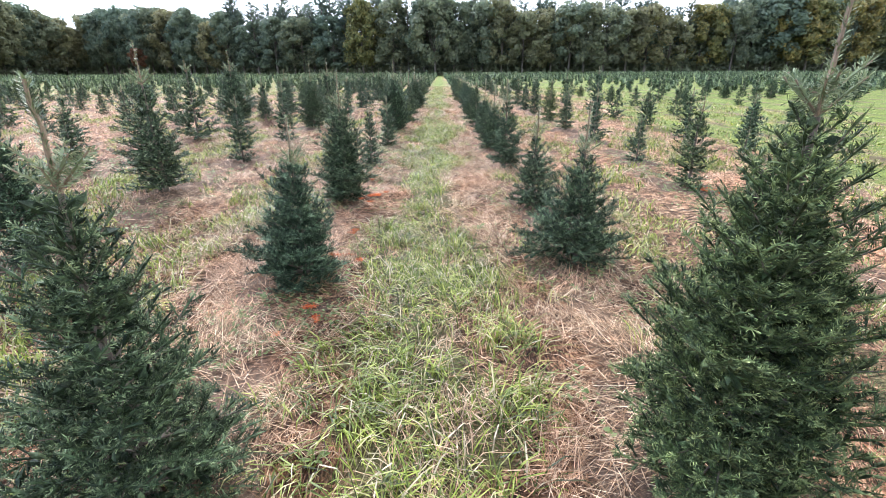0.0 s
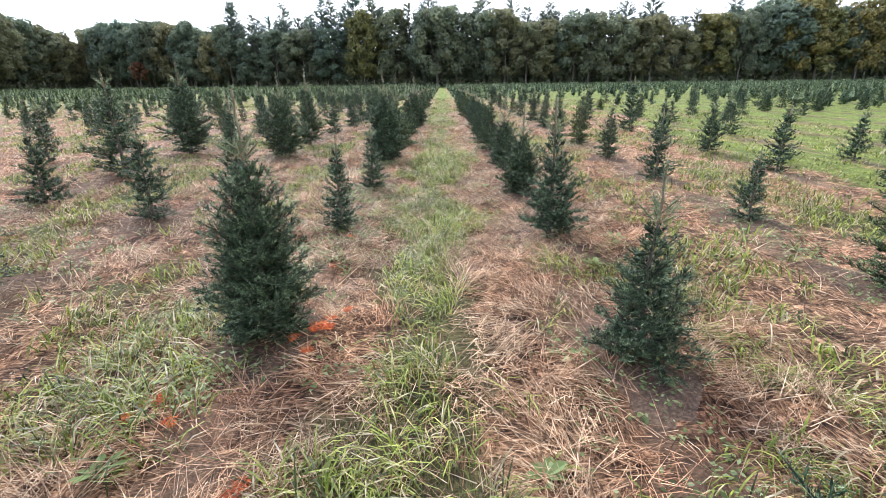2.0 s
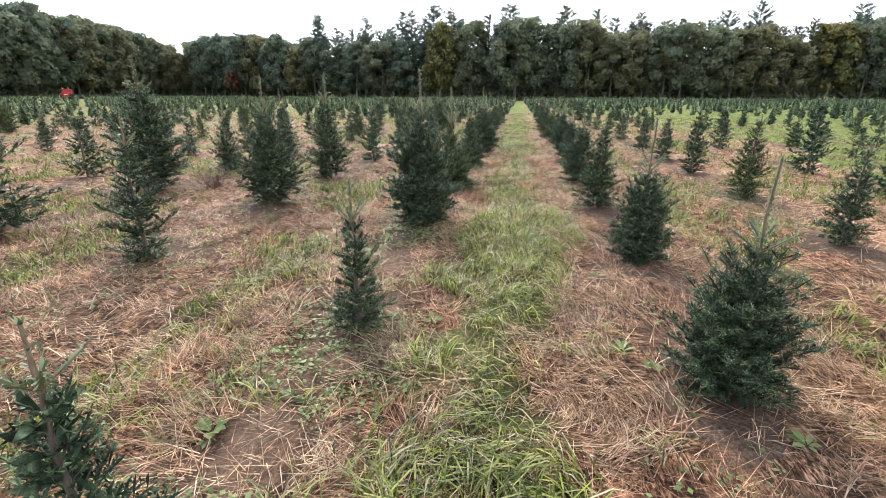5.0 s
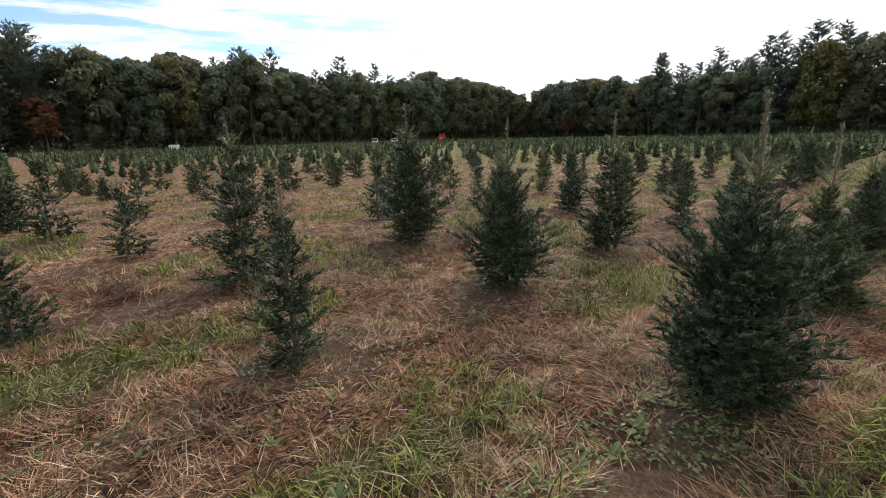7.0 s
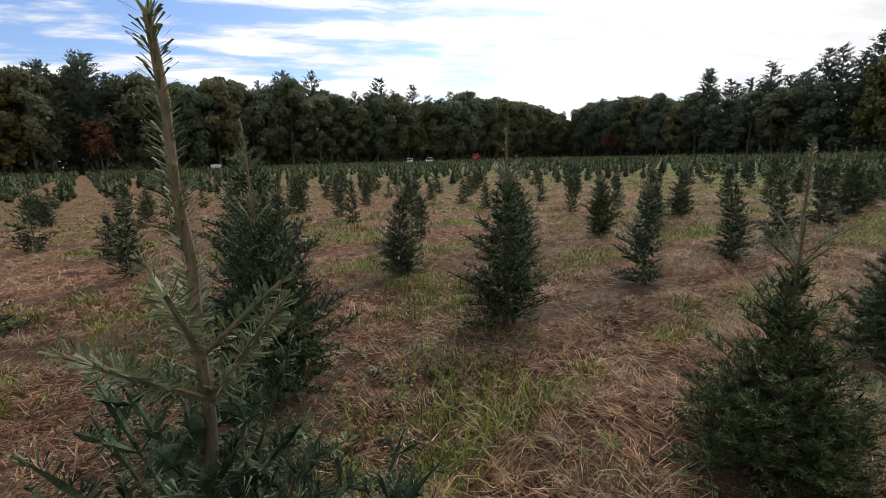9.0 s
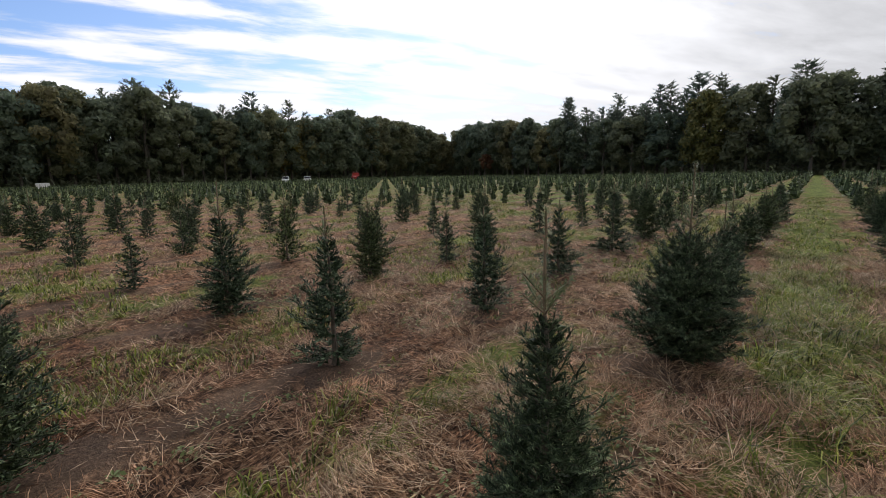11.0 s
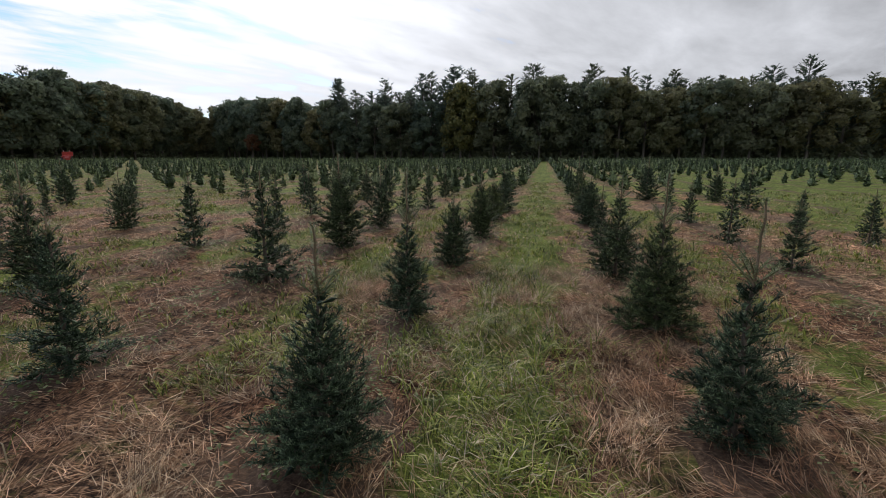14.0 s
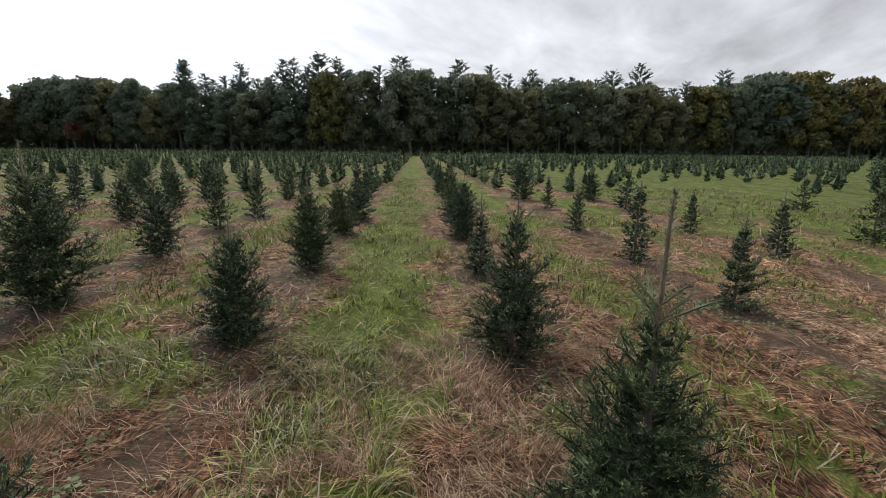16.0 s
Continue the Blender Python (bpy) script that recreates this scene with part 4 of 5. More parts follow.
def wood_tree(kind, k, x, y, h, w, turn):
    key = (kind, k)
    name, label = {"pine": ("pine_tree", "tall dark white pine at the edge of the woods"), "oak": ("oak_tree", "rounded green oak at the edge of the woods"),
                   "yellow": ("maple_tree", "maple with yellowing leaves at the edge of the woods"), "red": ("maple_tree", "small maple with red autumn leaves before the woods")}[kind]
    if key not in WOOD_KINDS:
        if kind == "pine":
            crown, wood, mat = pine_mesh(60 + k, 22.0, (4.8, 4.0, 5.4, 4.4)[k])
        else:
            crown, wood, mat = oak_mesh(80 + k, 18.0, (6.0, 5.2, 6.6, 5.6)[k], {"oak": oak_leaves, "yellow": yellow_leaves, "red": red_leaves}[kind], 0.16 if kind != "red" else 0.35)
        root = tagged(new(name), label, "tree", "edge of the woods")
        part_of("trunk", mesh_of("trunk", *wood, wood_bark, True), root, "grey trunk with limbs")
        part_of("crown", mesh_of("crown", *crown, mat), root)
        WOOD_KINDS[key] = root
        first = True
    else:
        first = False
    root = WOOD_KINDS[key]
    full = 22.0 if kind == "pine" else 18.0
    m = pose(x, y, float(fall(x, y)), 0, 0, turn) @ Matrix.Diagonal((w, w, h / full, 1))
    if first:
        root.matrix_world = m
    else:
        s = root.scale
        copy_thing(root, m @ Matrix.Diagonal((1 / s[0], 1 / s[1], 1 / s[2], 1)))


def roof(az):
    """Height of the tallest trees along the edge, by degrees to the left of the alley."""
    return float(np.interp(az, [-46, -40, -34, -30, -26, -20, -12, -4, 2, 10, 15, 20, 25, 27, 30, 34, 38, 42, 46, 50, 54, 58, 62, 66, 70, 75, 80, 85, 88, 95],
                           [19.2, 22.2, 22.8, 20, 21.2, 21.2, 22.2, 23.4, 23.8, 24, 23.2, 22.6, 22.4, 20.8, 22.8, 23.8, 20.2, 26, 26, 26.5, 27, 28, 26, 29.5, 29.5, 26.5, 24.5, 24.5, 29, 28]))


def make_woods():
    rng = np.random.default_rng(11)
    # the edge, as a line from the far right round to the left
    line = [Vector((x, edge_y(x))) for x in (175, 140, 100, 60, 30, 0, -25, -50, -95, -145)] + [Vector(p) for p in ((-157, 195), (-152, 150), (-150, 100), (-150, 50), (-146, 15), (-142, -20))]
    run = 0.0
    spots = []
    for p, q in zip(line, line[1:]):
        d = (q - p).length
        way = (q - p) / d
        inward = Vector((way.y, -way.x))
        s = 0.0
        while s < d:
            for depth in (0, 1, 2):
                if depth == 2 and rng.uniform() < 0.5:
                    continue
                o = p + way * (s + rng.uniform(-1.6, 1.6)) + inward * (depth * 6.0 + rng.uniform(-2.0, 2.0))
                spots.append((o.x, o.y, depth, run + s))
            s += 5.4
        run += d
    for x, y, depth, s in spots:
        az = math.degrees(math.atan2(-x, y - 12))
        full = roof(az)
        pines = 0.05 if 27 < az < 50 or az < -30 else 0.30 if -28 < az < 26 else 0.12
        if depth:
            pines = 0.06 if 27 < az < 50 else 0.35 if az >= 50 or az < -29 else 0.93
        k, turn = int(rng.integers(0, 4)), rng.uniform(0, 360)
        if 36.0 < az < 38.0:
            if depth == 1:
                wood_tree("pine", 1, x, y, full + 2.5, 0.6, turn)
            else:
                wood_tree("oak", k, x, y, full * rng.uniform(0.6, 0.8), 0.8, turn)
            continue
        if rng.uniform() < pines:
            wood_tree("pine", k, x, y, full * rng.uniform(0.86, 1.0), rng.uniform(0.85, 1.2), turn)
        else:
            kind = "yellow" if (depth == 0 and (6.5 < az < 10.5 or -43 < az < -29 and rng.uniform() < 0.4 or rng.uniform() < 0.035)) else "oak"
            share = rng.uniform(0.93, 1.10) if 27 < az < 50 or az > 74 and az < 86 or az < -29 else rng.uniform(0.76, 0.96)
            wood_tree(kind, k, x, y, full * share, rng.uniform(1.0, 1.3) * max(1.0, full * share / 20.5), turn)
    # the trees that stand out of the skyline: where they are seen from, degrees to the left, degrees up, breadth
    for k, (ex, ey, az, el, w) in enumerate(((-.4, 14.8, 89, 10.4, 1.5), (-.4, 14.8, 86.5, 8.6, 1.2), (-.4, 14.8, 70.8, 9.8, 1.35), (-.4, 14.8, 67.6, 9.8, 1.2), (-.4, 14.8, 59.8, 9.1, 1.4), (-.4, 14.8, 56, 8.4, 1.35), (-.4, 14.8, 51.4, 7.6, 0.9),
                                             (-.4, 14.8, 23.6, 8.1, 1.1), (-.4, 14.8, 18.2, 8.2, 1.15), (-.4, 14.8, 12.9, 8.9, 1.2), (-.4, 14.8, 10.3, 9.6, 1.4), (-.4, 14.8, 8.2, 9.1, 1.3), (.3, 23.4, 24.7, 8.4, 1.1), (.3, 23.4, 15, 9.2, 1.3),
                                             (.3, 23.4, 1.8, 10.1, 1.3), (.3, 23.4, -4.8, 9.7, 1.4), (.3, 23.4, -8.7, 9.2, 1.1), (.3, 23.4, -13.5, 8.7, 1.2), (.3, 23.4, -22.3, 8.4, 1.1), (.3, 23.4, -25.1, 8.8, 1.2), (.3, 23.4, -33, 7.8, 1.2))):
        d = 60.0
        while True:
            x, y = ex - d * math.sin(radians(az)), ey + d * math.cos(radians(az))
            if x < -153 or x > -150 and y > edge_y(x) + 4:
                break
            d += 1.0
        wood_tree("pine", k % 4, x, y, 1.6 + d * math.tan(radians(el)) - float(fall(x, y)), w, 50.0 * k)
    for x, y, h, w in ((-141, 18, 13, 0.75), (-156, 55, 26.5, 0.45), (-112, 186, 10, 0.6)):
        wood_tree("red", 1, x, y, h, w, 40)
    # dark undergrowth and stems within
    P, T, S, W = [], [], [], []
    for x, y, depth, s in spots:
        for k in range(330 if depth else 60):
            c = np.array([x + rng.normal(0, 3.4), y + rng.normal(0, 3.4), min(13.0 if depth else 3.0, abs(rng.normal(0, 6.0 if depth else 1.5)))])
            if x > -140 and c[1] < edge_y(c[0]) - 1.5:
                c[1] = edge_y(c[0]) + rng.uniform(0, 6)
            P.append(c)
            T.append(c + rng.normal(0, 0.9, 3))
            S.append(rng.normal(size=3))
            W.append(rng.uniform(0.7, 1.5) if depth else rng.uniform(0.3, 0.6))
    v, f = spikes(np.array(P), np.array(T), np.array(W), unit(np.array(S)))
    v[:, 2] = np.maximum(v[:, 2], 0.0) + fall(v[:, 0], v[:, 1])
    depth_line = [p + Vector((q.y - p.y, p.x - q.x)).normalized() * 19.0 for p, q in zip(line, line[1:])]
    P, F = [], []
    for p, q in zip(depth_line, depth_line[1:]):
        for k in range(int((q - p).length / 3.0) + 1):
            o = p + (q - p) * min(1.0, 3.0 * k / (q - p).length)
            for z in (-2.0, 4.0, 8.0, rng.uniform(9.5, 13.0)):
                P.append((o.x + rng.normal(0, 0.9), o.y + rng.normal(0, 0.9), z))
    for k in range(len(P) // 4 - 1):
        for j in range(3):
            i = 4 * k + j
            F += [(i, i + 4, i + 5), (i, i + 5, i + 1)]
    tagged(new("backdrop", mesh_of("backdrop", np.array(P), np.array(F), oak_leaves)), "dark depth of the woods behind the first trees", "woods", kind="structure")
    tagged(new("undergrowth", mesh_of("undergrowth", v, f, oak_leaves)), "dark brush between the trunks of the woods", "undergrowth", kind="stuff")


make_woods()

# ------------------------------------------------------------------ grass, straw and weeds


def greenness(x, y):
    """How much of the sward is living grass, 0 to 1."""
    alley = np.clip(1.0 - mid_alley(x + 0.5 * (n_mid(x, y) - 0.5)) * 4.0, 0, 1)
    own = np.clip((0.42 - np.abs(x + 0.20 + 0.5 * (n_mid(x, y) - 0.5))) / 0.22, 0, 1)
    east = np.clip((x - 4.6 - 2.2 * np.clip((y - 10) / 14, 0, 1)) / 2.2, 0, 1)
    w = 0.46 * alley + 0.12 * np.clip((9 - y) / 4, 0, 1) - 0.05 * (np.abs(x) < 1.3) + 0.95 * (n_big(x, y) - 0.32) + (0.30 + 0.22 * np.clip((14 - y) / 6, 0, 1)) * own + 0.60 * east + 0.35 * (n_mid(x, y) - 0.5)
    return np.clip((w - 0.26) / 0.24, 0, 1)


def bareness(x, y):
    """Bare soil along the rows."""
    return np.clip((mid_alley(x + 0.3 * (n_mid(x, y) - 0.5)) - 0.33) / 0.1, 0, 1) * np.clip((n_big(y + 40, x) - 0.25) / 0.25, 0, 1)


def blades(base, az, length, rise, width, curl):
    """Bent blades of three triangles. rise: slope of the lower half in radians; curl: how much it bends over."""
    n = len(base)
    out = np.stack([np.cos(az), np.sin(az), np.zeros(n)], 1)
    side = np.stack([-np.sin(az), np.cos(az), np.zeros(n)], 1)
    upv = np.array([[0, 0, 1.0]])
    mid = base + out * (np.cos(rise) * length * 0.55)[:, None] + upv * (np.sin(rise) * length * 0.55)[:, None]
    r2 = rise - curl
    tip = mid + out * (np.cos(r2) * length * 0.45)[:, None] + upv * (np.sin(r2) * length * 0.45)[:, None]
    tip[:, 2] = np.maximum(tip[:, 2], base[:, 2] + 0.004)
    w = width[:, None]
    v = np.stack([base - side * w / 2, base + side * w / 2, mid + side * w * 0.42, mid - side * w * 0.42, tip], 1).reshape(-1, 3)
    k = np.arange(n)[:, None] * 5
    f = np.concatenate([k + np.array([[0, 1, 2]]), k + np.array([[0, 2, 3]]), k + np.array([[3, 2, 4]])])
    return v, f


def arches(base, az, length, rise, width, curl):
    """Long blades that arch over in three steps, five triangles each."""
    n = len(base)
    out = np.stack([np.cos(az), np.sin(az), np.zeros(n)], 1)
    side = np.stack([-np.sin(az), np.cos(az), np.zeros(n)], 1)
    upv = np.array([[0, 0, 1.0]])
    pts = [base]
    for share, turn in ((0.40, 0.0), (0.33, 0.55), (0.27, 1.15)):
        r = rise - curl * turn
        nxt = pts[-1] + (out * np.cos(r)[:, None] + upv * np.sin(r)[:, None]) * (length * share)[:, None]
        nxt[:, 2] = np.maximum(nxt[:, 2], base[:, 2] + 0.006)
        pts.append(nxt)
    w = width[:, None]
    v = np.stack([base - side * w * 0.35, base + side * w * 0.35, pts[1] + side * w * 0.5, pts[1] - side * w * 0.5, pts[2] + side * w * 0.4, pts[2] - side * w * 0.4, pts[3]], 1).reshape(-1, 3)
    k = np.arange(n)[:, None] * 7
    f = np.concatenate([k + np.array([q]) for q in ([0, 1, 2], [0, 2, 3], [3, 2, 4], [3, 4, 5], [5, 4, 6])])
    return v, f


def scatter(rng, x0, x1, y0, y1, density):
    n = int((x1 - x0) * (y1 - y0) * density)
    return rng.uniform(x0, x1, n), rng.uniform(y0, y1, n)


def on_ground(x, y):
    return np.column_stack([x, y, swell(x, y) * np.clip((14 - np.abs(x)) / 4, 0, 1) * np.clip((42 - y) / 6, 0, 1) + fall(x, y) - 0.006])


def clear_of_firs(x, y, near, reach):
    """0 close to a fir's foot, 1 beyond reach."""
    feet = np.array([q[:2] for q in ROW_LEFT_1 + ROW_RIGHT_1 + ROW_LEFT_2 + ROW_RIGHT_2])
    best = np.full(len(x), 9.0)
    for fx, fy in feet:
        best = np.minimum(best, np.hypot(x - fx, (y - fy) * 0.85))
    return np.clip((best + 0.35 * (n_mid(x * 2, y * 2) - 0.5) - near) / reach, 0, 1)


def bare_patches():
    rng = np.random.default_rng(17)
    for x, y, h, tip, r in ROW_LEFT_1 + ROW_RIGHT_1 + ROW_LEFT_2 + ROW_RIGHT_2:
        seg = 18
        a = np.arange(seg) * 2 * np.pi / seg
        edge = (0.26 + 0.55 * r) * (1 + 0.16 * np.sin(2 * a + rng.uniform(0, 6)) + 0.12 * np.sin(5 * a + rng.uniform(0, 6)) + rng.normal(0, 0.07, seg))
        rings = [np.array([[x, y]])] + [np.column_stack([x + np.cos(a) * edge * q, y + np.sin(a) * edge * q * 1.25]) for q in (0.35, 0.7, 1.0)]
        xy = np.concatenate(rings)
        z = swell(xy[:, 0], xy[:, 1]) * np.clip((14 - np.abs(xy[:, 0])) / 4, 0, 1)
        z += np.where(np.arange(len(xy)) > 2 * seg, -0.012, 0.010)
        k = np.arange(seg)
        k2 = (k + 1) % seg
        f = [np.stack([0 * k, 1 + k, 1 + k2], 1)]
        for q in (0, 1):
            o = 1 + q * seg
            f += [np.stack([o + k, o + seg + k, o + seg + k2], 1), np.stack([o + k, o + seg + k2, o + k2], 1)]
        tagged(new("bare_soil", mesh_of("bare_soil", np.column_stack([xy, z]), np.concatenate(f), soil_mat, True)), "dark crumbly soil with litter round the foot of a fir", "soil", "soil round the firs", "stuff")


bare_patches()


def make_sward():
    rng = np.random.default_rng(8)
    dead, live = [], []
    zones = ((-2.2, 2.2, 0.6, 27, 3000, 1.0), (-6.5, -2.2, 2, 24, 1900, 1.1), (-6.5, -2.2, 24, 33, 560, 1.3), (2.2, 6, 3, 34, 480, 1.3), (-14, -6.5, 5, 38, 380, 1.6), (-30, -14, 2, 46, 70, 2.4), (-2.2, 2.2, 27, 48, 300, 1.4), (-6.5, -2.2, 33, 46, 130, 1.7), (6, 13, 8, 42, 110, 1.6))
    for x0, x1, y0, y1, density, big in zones:
        x, y = scatter(rng, x0, x1, y0, y1, density)
        g, b = greenness(x, y), bareness(x, y)
        keep = rng.uniform(size=len(x)) < (1 - 0.75 * g) * (1 - 0.85 * b) * (0.5 + 0.5 * clear_of_firs(x, y, 0.24, 0.3)) * (0.12 + 1.1 * np.clip((n_heap2(x * 0.9 + 5, y * 0.9) - 0.32) / 0.22, 0, 1))
        x, y = x[keep], y[keep]
        n = len(x)
        heap = np.clip((n_mid(x * 0.8 + 7, y * 0.8) - 0.45) * 2.2, 0, 1)
        az = n_way(x, y) * 12.0 + rng.normal(0, 1.0, n)
        lift = np.array([0, 0, 1.0]) * (0.004 + rng.uniform(0, 0.022, n) + heap * rng.uniform(0, 0.06, n))[:, None]
        flat = rng.uniform(size=n) < 0.82
        m, el = int(flat.sum()), rng.normal(0.16, 0.20, int(flat.sum())) + 0.30 * np.clip((n_heap2(x * 0.9 + 5, y * 0.9) - 0.5) / 0.3, 0, 1)[flat]
        b0 = (on_ground(x, y) + lift)[flat]
        d0 = np.stack([np.cos(az[flat]) * np.cos(el), np.sin(az[flat]) * np.cos(el), np.sin(el)], 1)
        t0 = b0 + d0 * (rng.uniform(0.09, 0.30, m) if big == 1.0 else rng.uniform(0.07, 0.17, m) * big)[:, None]
        t0[:, 2] = np.maximum(t0[:, 2], b0[:, 2] - 0.02)
        dead.append(spikes(b0, t0, rng.uniform(0.0026, 0.0056, m) * big, np.stack([-np.sin(az[flat]), np.cos(az[flat]), rng.normal(0, 0.4, m)], 1)))
        x, y, az, heap = x[~flat], y[~flat], az[~flat], heap[~flat]
        n = len(x)
        dead.append(blades(on_ground(x, y) + np.array([0, 0, 1.0]) * (heap * rng.uniform(0, 0.05, n))[:, None], az, rng.uniform(0.09, 0.24, n) * big, rng.uniform(0.05, 0.5, n) + 0.35 * heap, rng.uniform(0.003, 0.0065, n) * big, rng.uniform(0.2, 0.9, n)))
        # living tufts
        per = 14 if big == 1.0 else 8
        x, y = scatter(rng, x0, x1, y0, y1, min(80, density * 0.085))
        g, b = greenness(x, y), bareness(x, y)
        keep = rng.uniform(size=len(x)) < (0.03 + 1.1 * g) * (1 - 0.7 * b) * clear_of_firs(x, y, 0.32, 0.25)
        x, y = x[keep], y[keep]
        tall = 0.55 + 0.75 * n_big(x + 30, y)
        n = len(x) * per
        x, y, tall = (np.repeat(q, per) for q in (x, y, tall))
        x, y = x + rng.normal(0, 0.045, n), y + rng.normal(0, 0.045, n)
        az = rng.uniform(0, 6.283, n) * 0.6 + n_way(x + 9, y) * 8
        make = arches if big == 1.0 else blades
        live.append(make(on_ground(x, y), az, rng.uniform(0.13, 0.31, n) * (1.0, 0.8)[big > 1.0] * tall, rng.uniform(0.45, 1.25, n), rng.uniform(0.0035, 0.0085, n) * (big if big == 1.0 else big * 1.3), rng.uniform(0.8, 2.0, n)))
    tagged(new("dead_grass", mesh_of("dead_grass", *join(*dead), straw)), "matted dry tan grass lying between the firs", "dead grass", kind="stuff")
    tagged(new("green_grass", mesh_of("green_grass", *join(*live), grass_green)), "tufts of long green grass along the alleys", "grass", kind="stuff")
    # clover and small weeds on the bare soil
    x, y = (np.concatenate(q) for q in zip(scatter(rng, -6.3, 4.0, 1.0, 32, 130), scatter(rng, -1.9, -0.4, 0.8, 15, 260)))
    b = np.clip((mid_alley(x) - 0.22) / 0.15, 0, 1) * np.clip((n_mid(x * 0.5, y * 0.5 + 11) - 0.40) / 0.15, 0, 1)
    keep = rng.uniform(size=len(x)) < b
    x, y = np.repeat(x[keep], 4), np.repeat(y[keep], 4)
    n = len(x)
    x, y = x + rng.normal(0, 0.02, n), y + rng.normal(0, 0.02, n)
    c = on_ground(x, y) + np.array([0, 0, 1.0]) * rng.uniform(0.012, 0.05, n)[:, None]
    az, s = rng.uniform(0, 6.283, n), rng.uniform(0.009, 0.021, n)[:, None]
    a = np.stack([np.cos(az), np.sin(az), rng.normal(0, 0.35, n)], 1)
    t = np.stack([-np.sin(az), np.cos(az), rng.normal(0, 0.35, n)], 1)
    v = np.stack([c - a * s, c - t * s * 0.62, c + a * s, c + t * s * 0.62], 1).reshape(-1, 3)
    k = np.arange(n)[:, None] * 4
    f = np.concatenate([k + np.array([[0, 1, 2]]), k + np.array([[0, 2, 3]])])
    tagged(new("clover", mesh_of("clover", v, f, clover)), "low clover and small weeds on bare soil", "weeds", kind="stuff")


make_sward()


def weed_leaf(wide):
    """An oval leaf one metre long, folded along its middle."""
    v = np.array([(0.1, 0, 0), (0.45, 0.8 * wide, 0.3 * wide), (0.8, wide, 0.3 * wide), (1.1, 0, -0.3 * wide), (0.8, -wide, 0.3 * wide), (0.45, -0.8 * wide, 0.3 * wide), (0.6, 0, 0)])
    return mesh_of("leaf", v, np.array([[0, 1, 6], [1, 2, 6], [2, 3, 6], [3, 4, 6], [4, 5, 6], [5, 0, 6]]), clover)


WEED_LEAVES = [weed_leaf(wide) for wide in (0.13, 0.18, 0.24)]


def broadleaf_weed(x, y, size, seed):
    """A flat rosette of oval leaves."""
    rng = np.random.default_rng(seed)
    root = tagged(new("broadleaf_weed"), "low rosette of pale green oval leaves on soil", "weed", "broadleaf weeds")
    kind = WEED_LEAVES[int(rng.integers(0, 3))]
    for k in range(int(rng.integers(6, 10))):
        leaf = part_of("leaf", kind, root)
        ln = size * rng.uniform(0.6, 1.1)
        leaf.matrix_basis = pose(0, 0, 0.012, 0, -rng.uniform(8, 35), 137.5 * k + rng.normal(0, 14)) @ Matrix.Diagonal((ln, ln, ln, 1))
    root.matrix_world = pose(x, y, float(swell(x, y)))


rng_weed = np.random.default_rng(33)
for k in range(90):
    row = (-1.12, -1.12, 1.2, -3.45)[k % 4]
    broadleaf_weed(row + rng_weed.uniform(0.15, 0.75) * rng_weed.choice([-1, 1]), rng_weed.uniform(1.2, 22), rng_weed.uniform(0.04, 0.12), 900 + k)


def rust_patch(x, y, n, r, seed):
    """Withered orange sprigs lying on the ground."""
    rng = np.random.default_rng(seed)
    P, D, S = [], [], []
    for k in range(max(1, n // 26)):
        az = rng.uniform(0, 6.283)
        d = np.array((math.cos(az), math.sin(az), 0.06))
        ln = rng.uniform(0.09, 0.17)
        q = np.array((x + rng.normal(0, r), y + rng.normal(0, r * 0.7)))
        foot = np.array((q[0], q[1], float(swell(q[0], q[1])) + 0.03))
        P.append(foot)
        D.append(d)
        S.append(ln)
        for j in range(7):
            side = np.array((-d[1], d[0], 0.05)) * (1 if j % 2 else -1)
            P.append(foot + d * ln * (0.15 + 0.11 * j))
            D.append(d * 0.7 + side * rng.uniform(0.6, 0.9))
            S.append((1.0 - 0.1 * j) * rng.uniform(0.04, 0.065))
    P, D, S = np.array(P), unit(np.array(D)), np.array(S)
    sprig, _, _ = needles_on(rng, P, D, np.repeat(np.array([[0, 0, 1.0]]), len(P), 0), S, 260, 0.016, 0.0045, 0.9, 0.006, 4)
    tagged(new("withered_sprig", mesh_of("withered_sprig", *sprig, rust_weed)), "withered bright orange fir sprigs lying on the ground", "sprig", "withered sprigs", "stuff")


RUST_SPOTS = [(-.80, 6.15, 170, .10), (-.84, 4.40, 130, .09), (-.83, 5.05, 60, .05), (-1.44, 5.50, 80, .08), (-.70, 6.45, 60, .06), (3.70, 6.54, 220, .14), (-1.0, 3.04, 40, .03),
              (-.81, 4.28, 90, .10), (-.90, 8.27, 30, .03), (-.90, 7.43, 30, .03), (-.85, 3.45, 60, .12), (-1.5, 7.3, 50, .08)]
for k, (x, y, n, r) in enumerate(RUST_SPOTS):
    rust_patch(x, y, n, r, 40 + k)


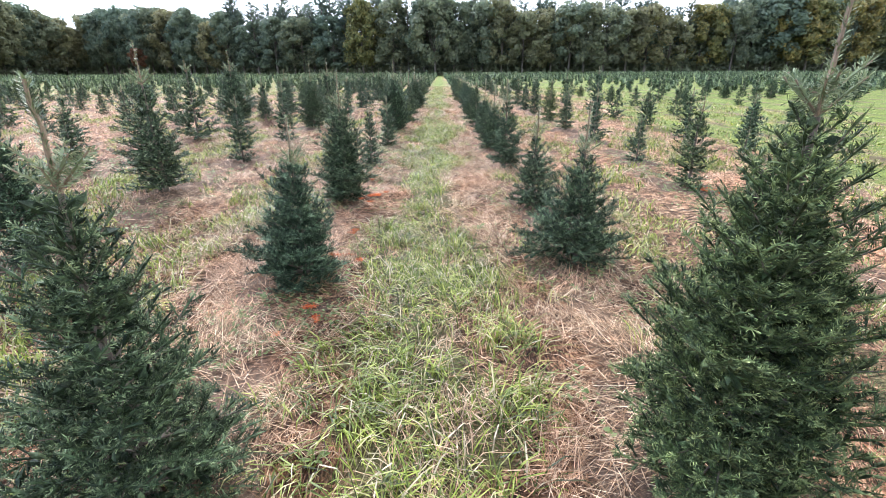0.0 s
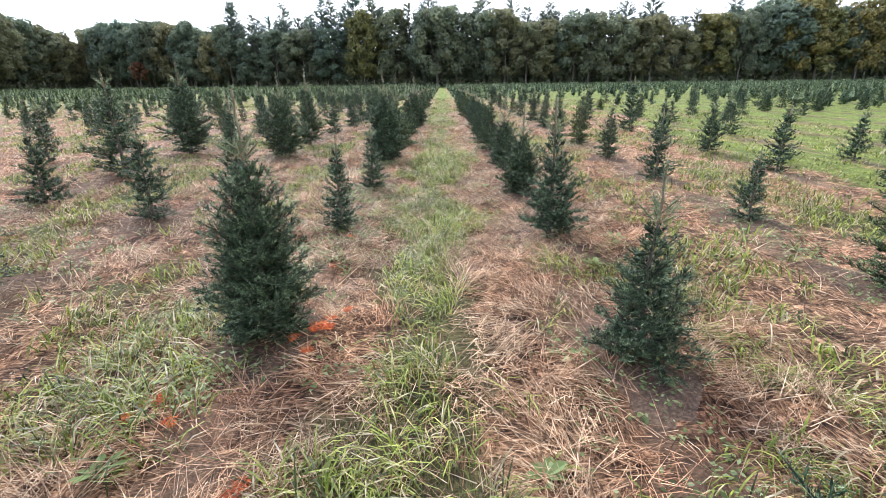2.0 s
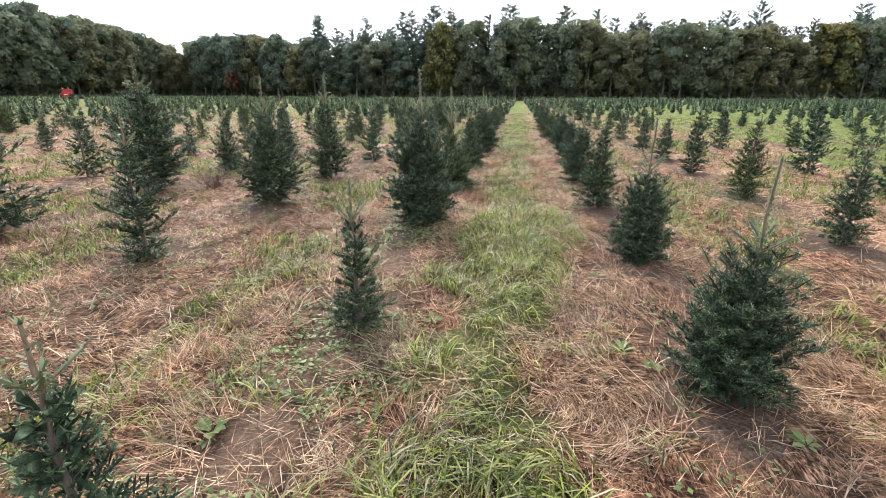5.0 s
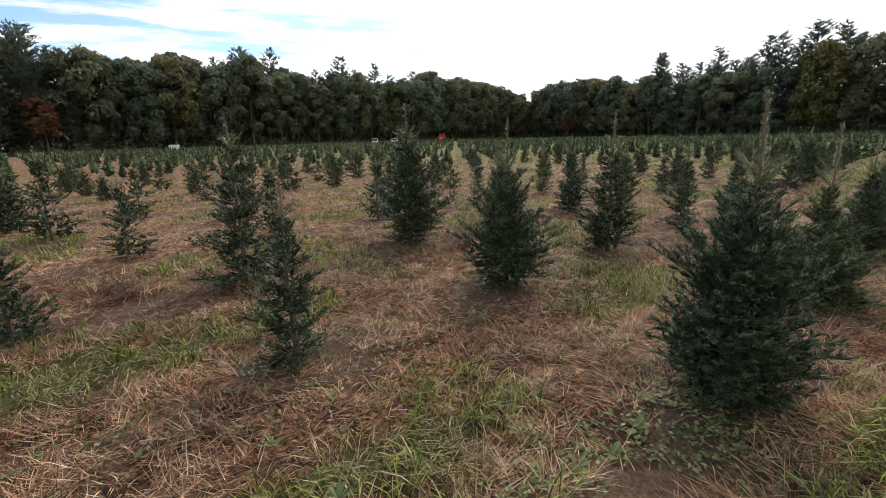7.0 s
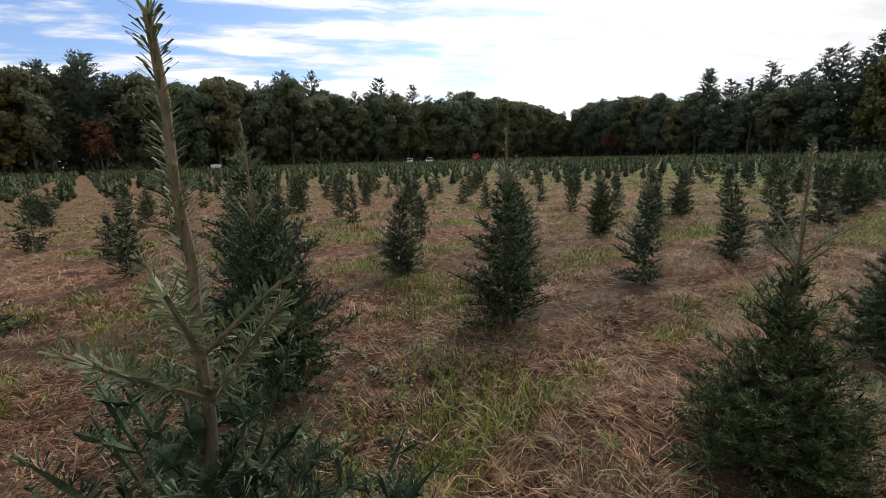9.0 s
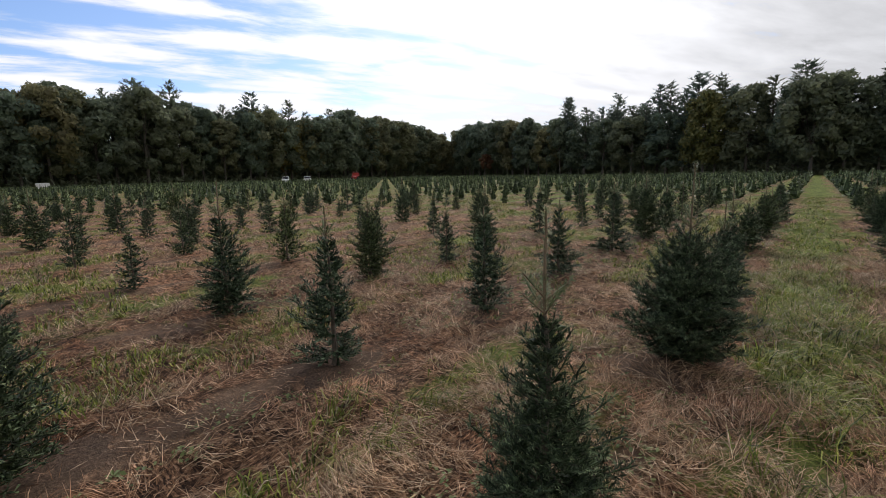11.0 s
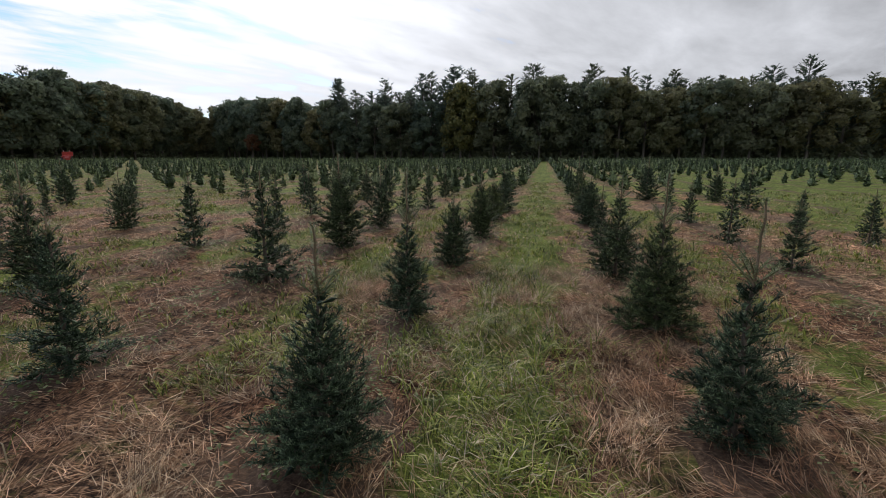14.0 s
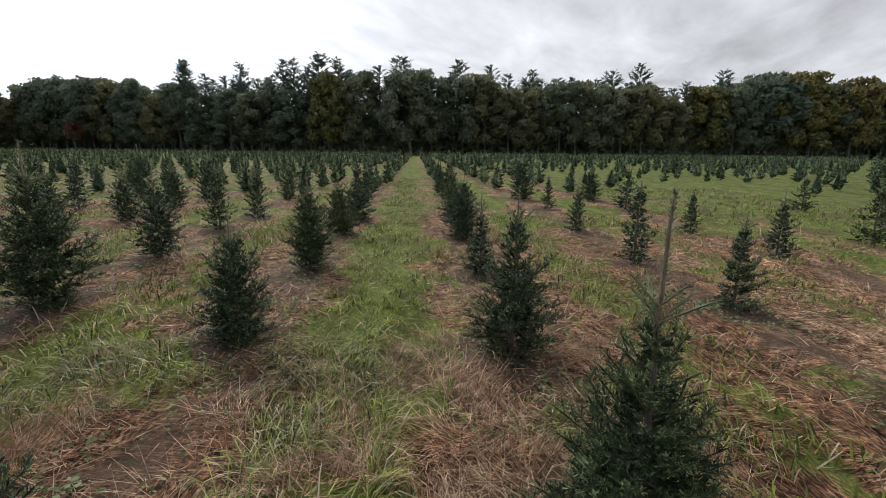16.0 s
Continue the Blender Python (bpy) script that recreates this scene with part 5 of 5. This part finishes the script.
def dry_shrub(x, y, seed):
    """A bare purple-brown weed bush."""
    rng = np.random.default_rng(seed)
    n = 90
    az, ln = rng.uniform(0, 6.283, n), rng.uniform(0.15, 0.42, n)
    el = rng.uniform(0.5, 1.3, n)
    a = np.column_stack([x + rng.normal(0, 0.10, n), y + rng.normal(0, 0.10, n), np.full(n, -0.01)])
    d = np.stack([np.cos(az) * np.cos(el), np.sin(az) * np.cos(el), np.sin(el)], 1)
    b = a + d * ln[:, None]
    t = rng.uniform(0.4, 1, 900)
    i = rng.integers(0, n, 900)
    p = a[i] + (b - a)[i] * t[:, None]
    q = p + unit(rng.normal(size=(900, 3)) + d[i]) * rng.uniform(0.02, 0.06, (900, 1))
    v, f = join(tubes(a, b, np.full(n, 0.0025), np.full(n, 0.001), 3), spikes(p, q, np.full(900, 0.008), unit(rng.normal(size=(900, 3)))))
    tagged(new("dry_shrub", mesh_of("dry_shrub", v, f, stalk)), "withered purple-brown weed bush standing among dead grass", "shrub")


dry_shrub(-6.4, 11.0, 3)
dry_shrub(-5.2, 15.2, 4)

# ------------------------------------------------------------------ vehicles beyond the field


def bm_part(name, bm, mat, parent, label=""):
    me = bpy.data.meshes.new(name)
    bmesh.ops.recalc_face_normals(bm, faces=bm.faces)
    bm.to_mesh(me)
    bm.free()
    me.materials.append(mat)
    return part_of(name, me, parent, label)


def prism(outline, y0, y1, bevel=0.04):
    """An x-z outline drawn out along y."""
    bm = bmesh.new()
    face = bm.faces.new([bm.verts.new((x, y0, z)) for x, z in outline])
    more = bmesh.ops.extrude_face_region(bm, geom=[face])
    bmesh.ops.translate(bm, verts=[v for v in more["geom"] if isinstance(v, bmesh.types.BMVert)], vec=(0, y1 - y0, 0))
    bmesh.ops.bevel(bm, geom=bm.edges[:], offset=bevel, segments=2, affect="EDGES")
    return bm


def wheel_bm(x, y, z, r, w):
    bm = bmesh.new()
    bmesh.ops.create_cone(bm, cap_ends=True, segments=20, radius1=r, radius2=r, depth=w, matrix=pose(x, y, z, 90))
    bmesh.ops.bevel(bm, geom=bm.edges[:], offset=0.03, segments=2, affect="EDGES")
    return bm


def pickup(x, y, turn):
    root = tagged(new("pickup_truck"), "white pickup truck parked at the edge of the woods", "truck")
    bm_part("body", prism([(-2.7, .5), (2.7, .5), (2.75, 1.05), (1.35, 1.15), (-2.7, 1.15)], -.95, .95), white_paint, root)
    bm_part("cab", prism([(-.9, 1.12), (1.3, 1.12), (.75, 1.85), (-.8, 1.88)], -.85, .85), white_paint, root)
    bm_part("windscreen", prism([(.95, 1.2), (1.28, 1.2), (.82, 1.78), (.6, 1.78)], -.78, .78, .01), dark_glass, root, "dark glass")
    for yy in (-.87, .85):
        bm_part("side_window", prism([(-.7, 1.25), (.85, 1.25), (.55, 1.75), (-.65, 1.75)], yy - .01, yy + .01, .004), dark_glass, root, "dark glass")
    for wx in (-1.75, 1.75):
        for wy in (-.85, .85):
            wheel = bm_part("wheel", wheel_bm(wx, wy, .38, .38, .25), rubber, root, "black tyre")
            bm_part("rim", wheel_bm(wx, wy + .1 * (1 if wy > 0 else -1), .38, .2, .12), grey_metal, wheel)
    root.matrix_world = pose(x, y, float(fall(x, y)), 0, 0, turn)


def trailer(x, y, turn):
    root = tagged(new("box_trailer"), "white box trailer parked before the woods", "trailer")
    bm_part("box", prism([(-1.9, .5), (1.7, .5), (2.0, 1.0), (1.9, 2.2), (-1.9, 2.2)], -1.0, 1.0, .08), white_paint, root)
    bm_part("door", prism([(-1.93, .6), (-1.9, .6), (-1.9, 2.1), (-1.93, 2.1)], -.85, .85, .004), grey_metal, root, "grey door")
    bm_part("tow_bar", prism([(1.7, .5), (3.0, .45), (3.0, .55), (1.7, .6)], -.06, .06, .01), grey_metal, root)
    for wy in (-1.0, 1.0):
        bm_part("wheel", wheel_bm(-.2, wy, .36, .36, .2), rubber, root, "black tyre")
    root.matrix_world = pose(x, y, float(fall(x, y)), 0, 0, turn) @ Matrix.Diagonal((0.6, 0.75, 0.75, 1))


def tractor(x, y, turn):
    root = tagged(new("tractor"), "red tractor with raised loader beyond the firs", "tractor")
    bm_part("hood", prism([(-.2, .8), (1.7, .8), (1.7, 1.35), (-.2, 1.5)], -.4, .4), red_paint, root)
    bm_part("fender", prism([(-1.5, .9), (-.3, .9), (-.5, 1.6), (-1.3, 1.6)], -.85, .85), red_paint, root)
    bm_part("seat", prism([(-1.0, 1.6), (-.5, 1.6), (-.5, 1.75), (-.9, 1.8), (-1.0, 2.2), (-1.1, 2.2)], -.25, .25), rubber, root)
    for wy in (-.55, .45):
        bm_part("loader_arm", prism([(-.2, 1.3), (.2, 1.3), (1.2, 2.5), (3.0, 2.1), (3.0, 2.35), (1.1, 2.85), (-.2, 1.6)], wy, wy + .1, .015), red_paint, root, "raised red arm")
    bm_part("bucket", prism([(2.8, 1.7), (3.5, 1.6), (3.4, 1.75), (3.05, 1.85), (3.1, 2.5), (2.9, 2.5)], -.9, .9, .02), red_paint, root)
    for wx, r in ((-.9, .75), (1.3, .45)):
        for wy in (-.8, .8):
            wheel = bm_part("wheel", wheel_bm(wx, wy, r, r, .35), rubber, root, "black tyre")
            bm_part("rim", wheel_bm(wx, wy + .16 * (1 if wy > 0 else -1), r, r * .55, .1), white_paint, wheel)
    root.matrix_world = pose(x, y, float(fall(x, y)), 0, 0, turn)


tractor(-100, 102, -35)
pickup(-119, 100, -40)
pickup(-121, 94, -37)
trailer(-126, 40, 80)
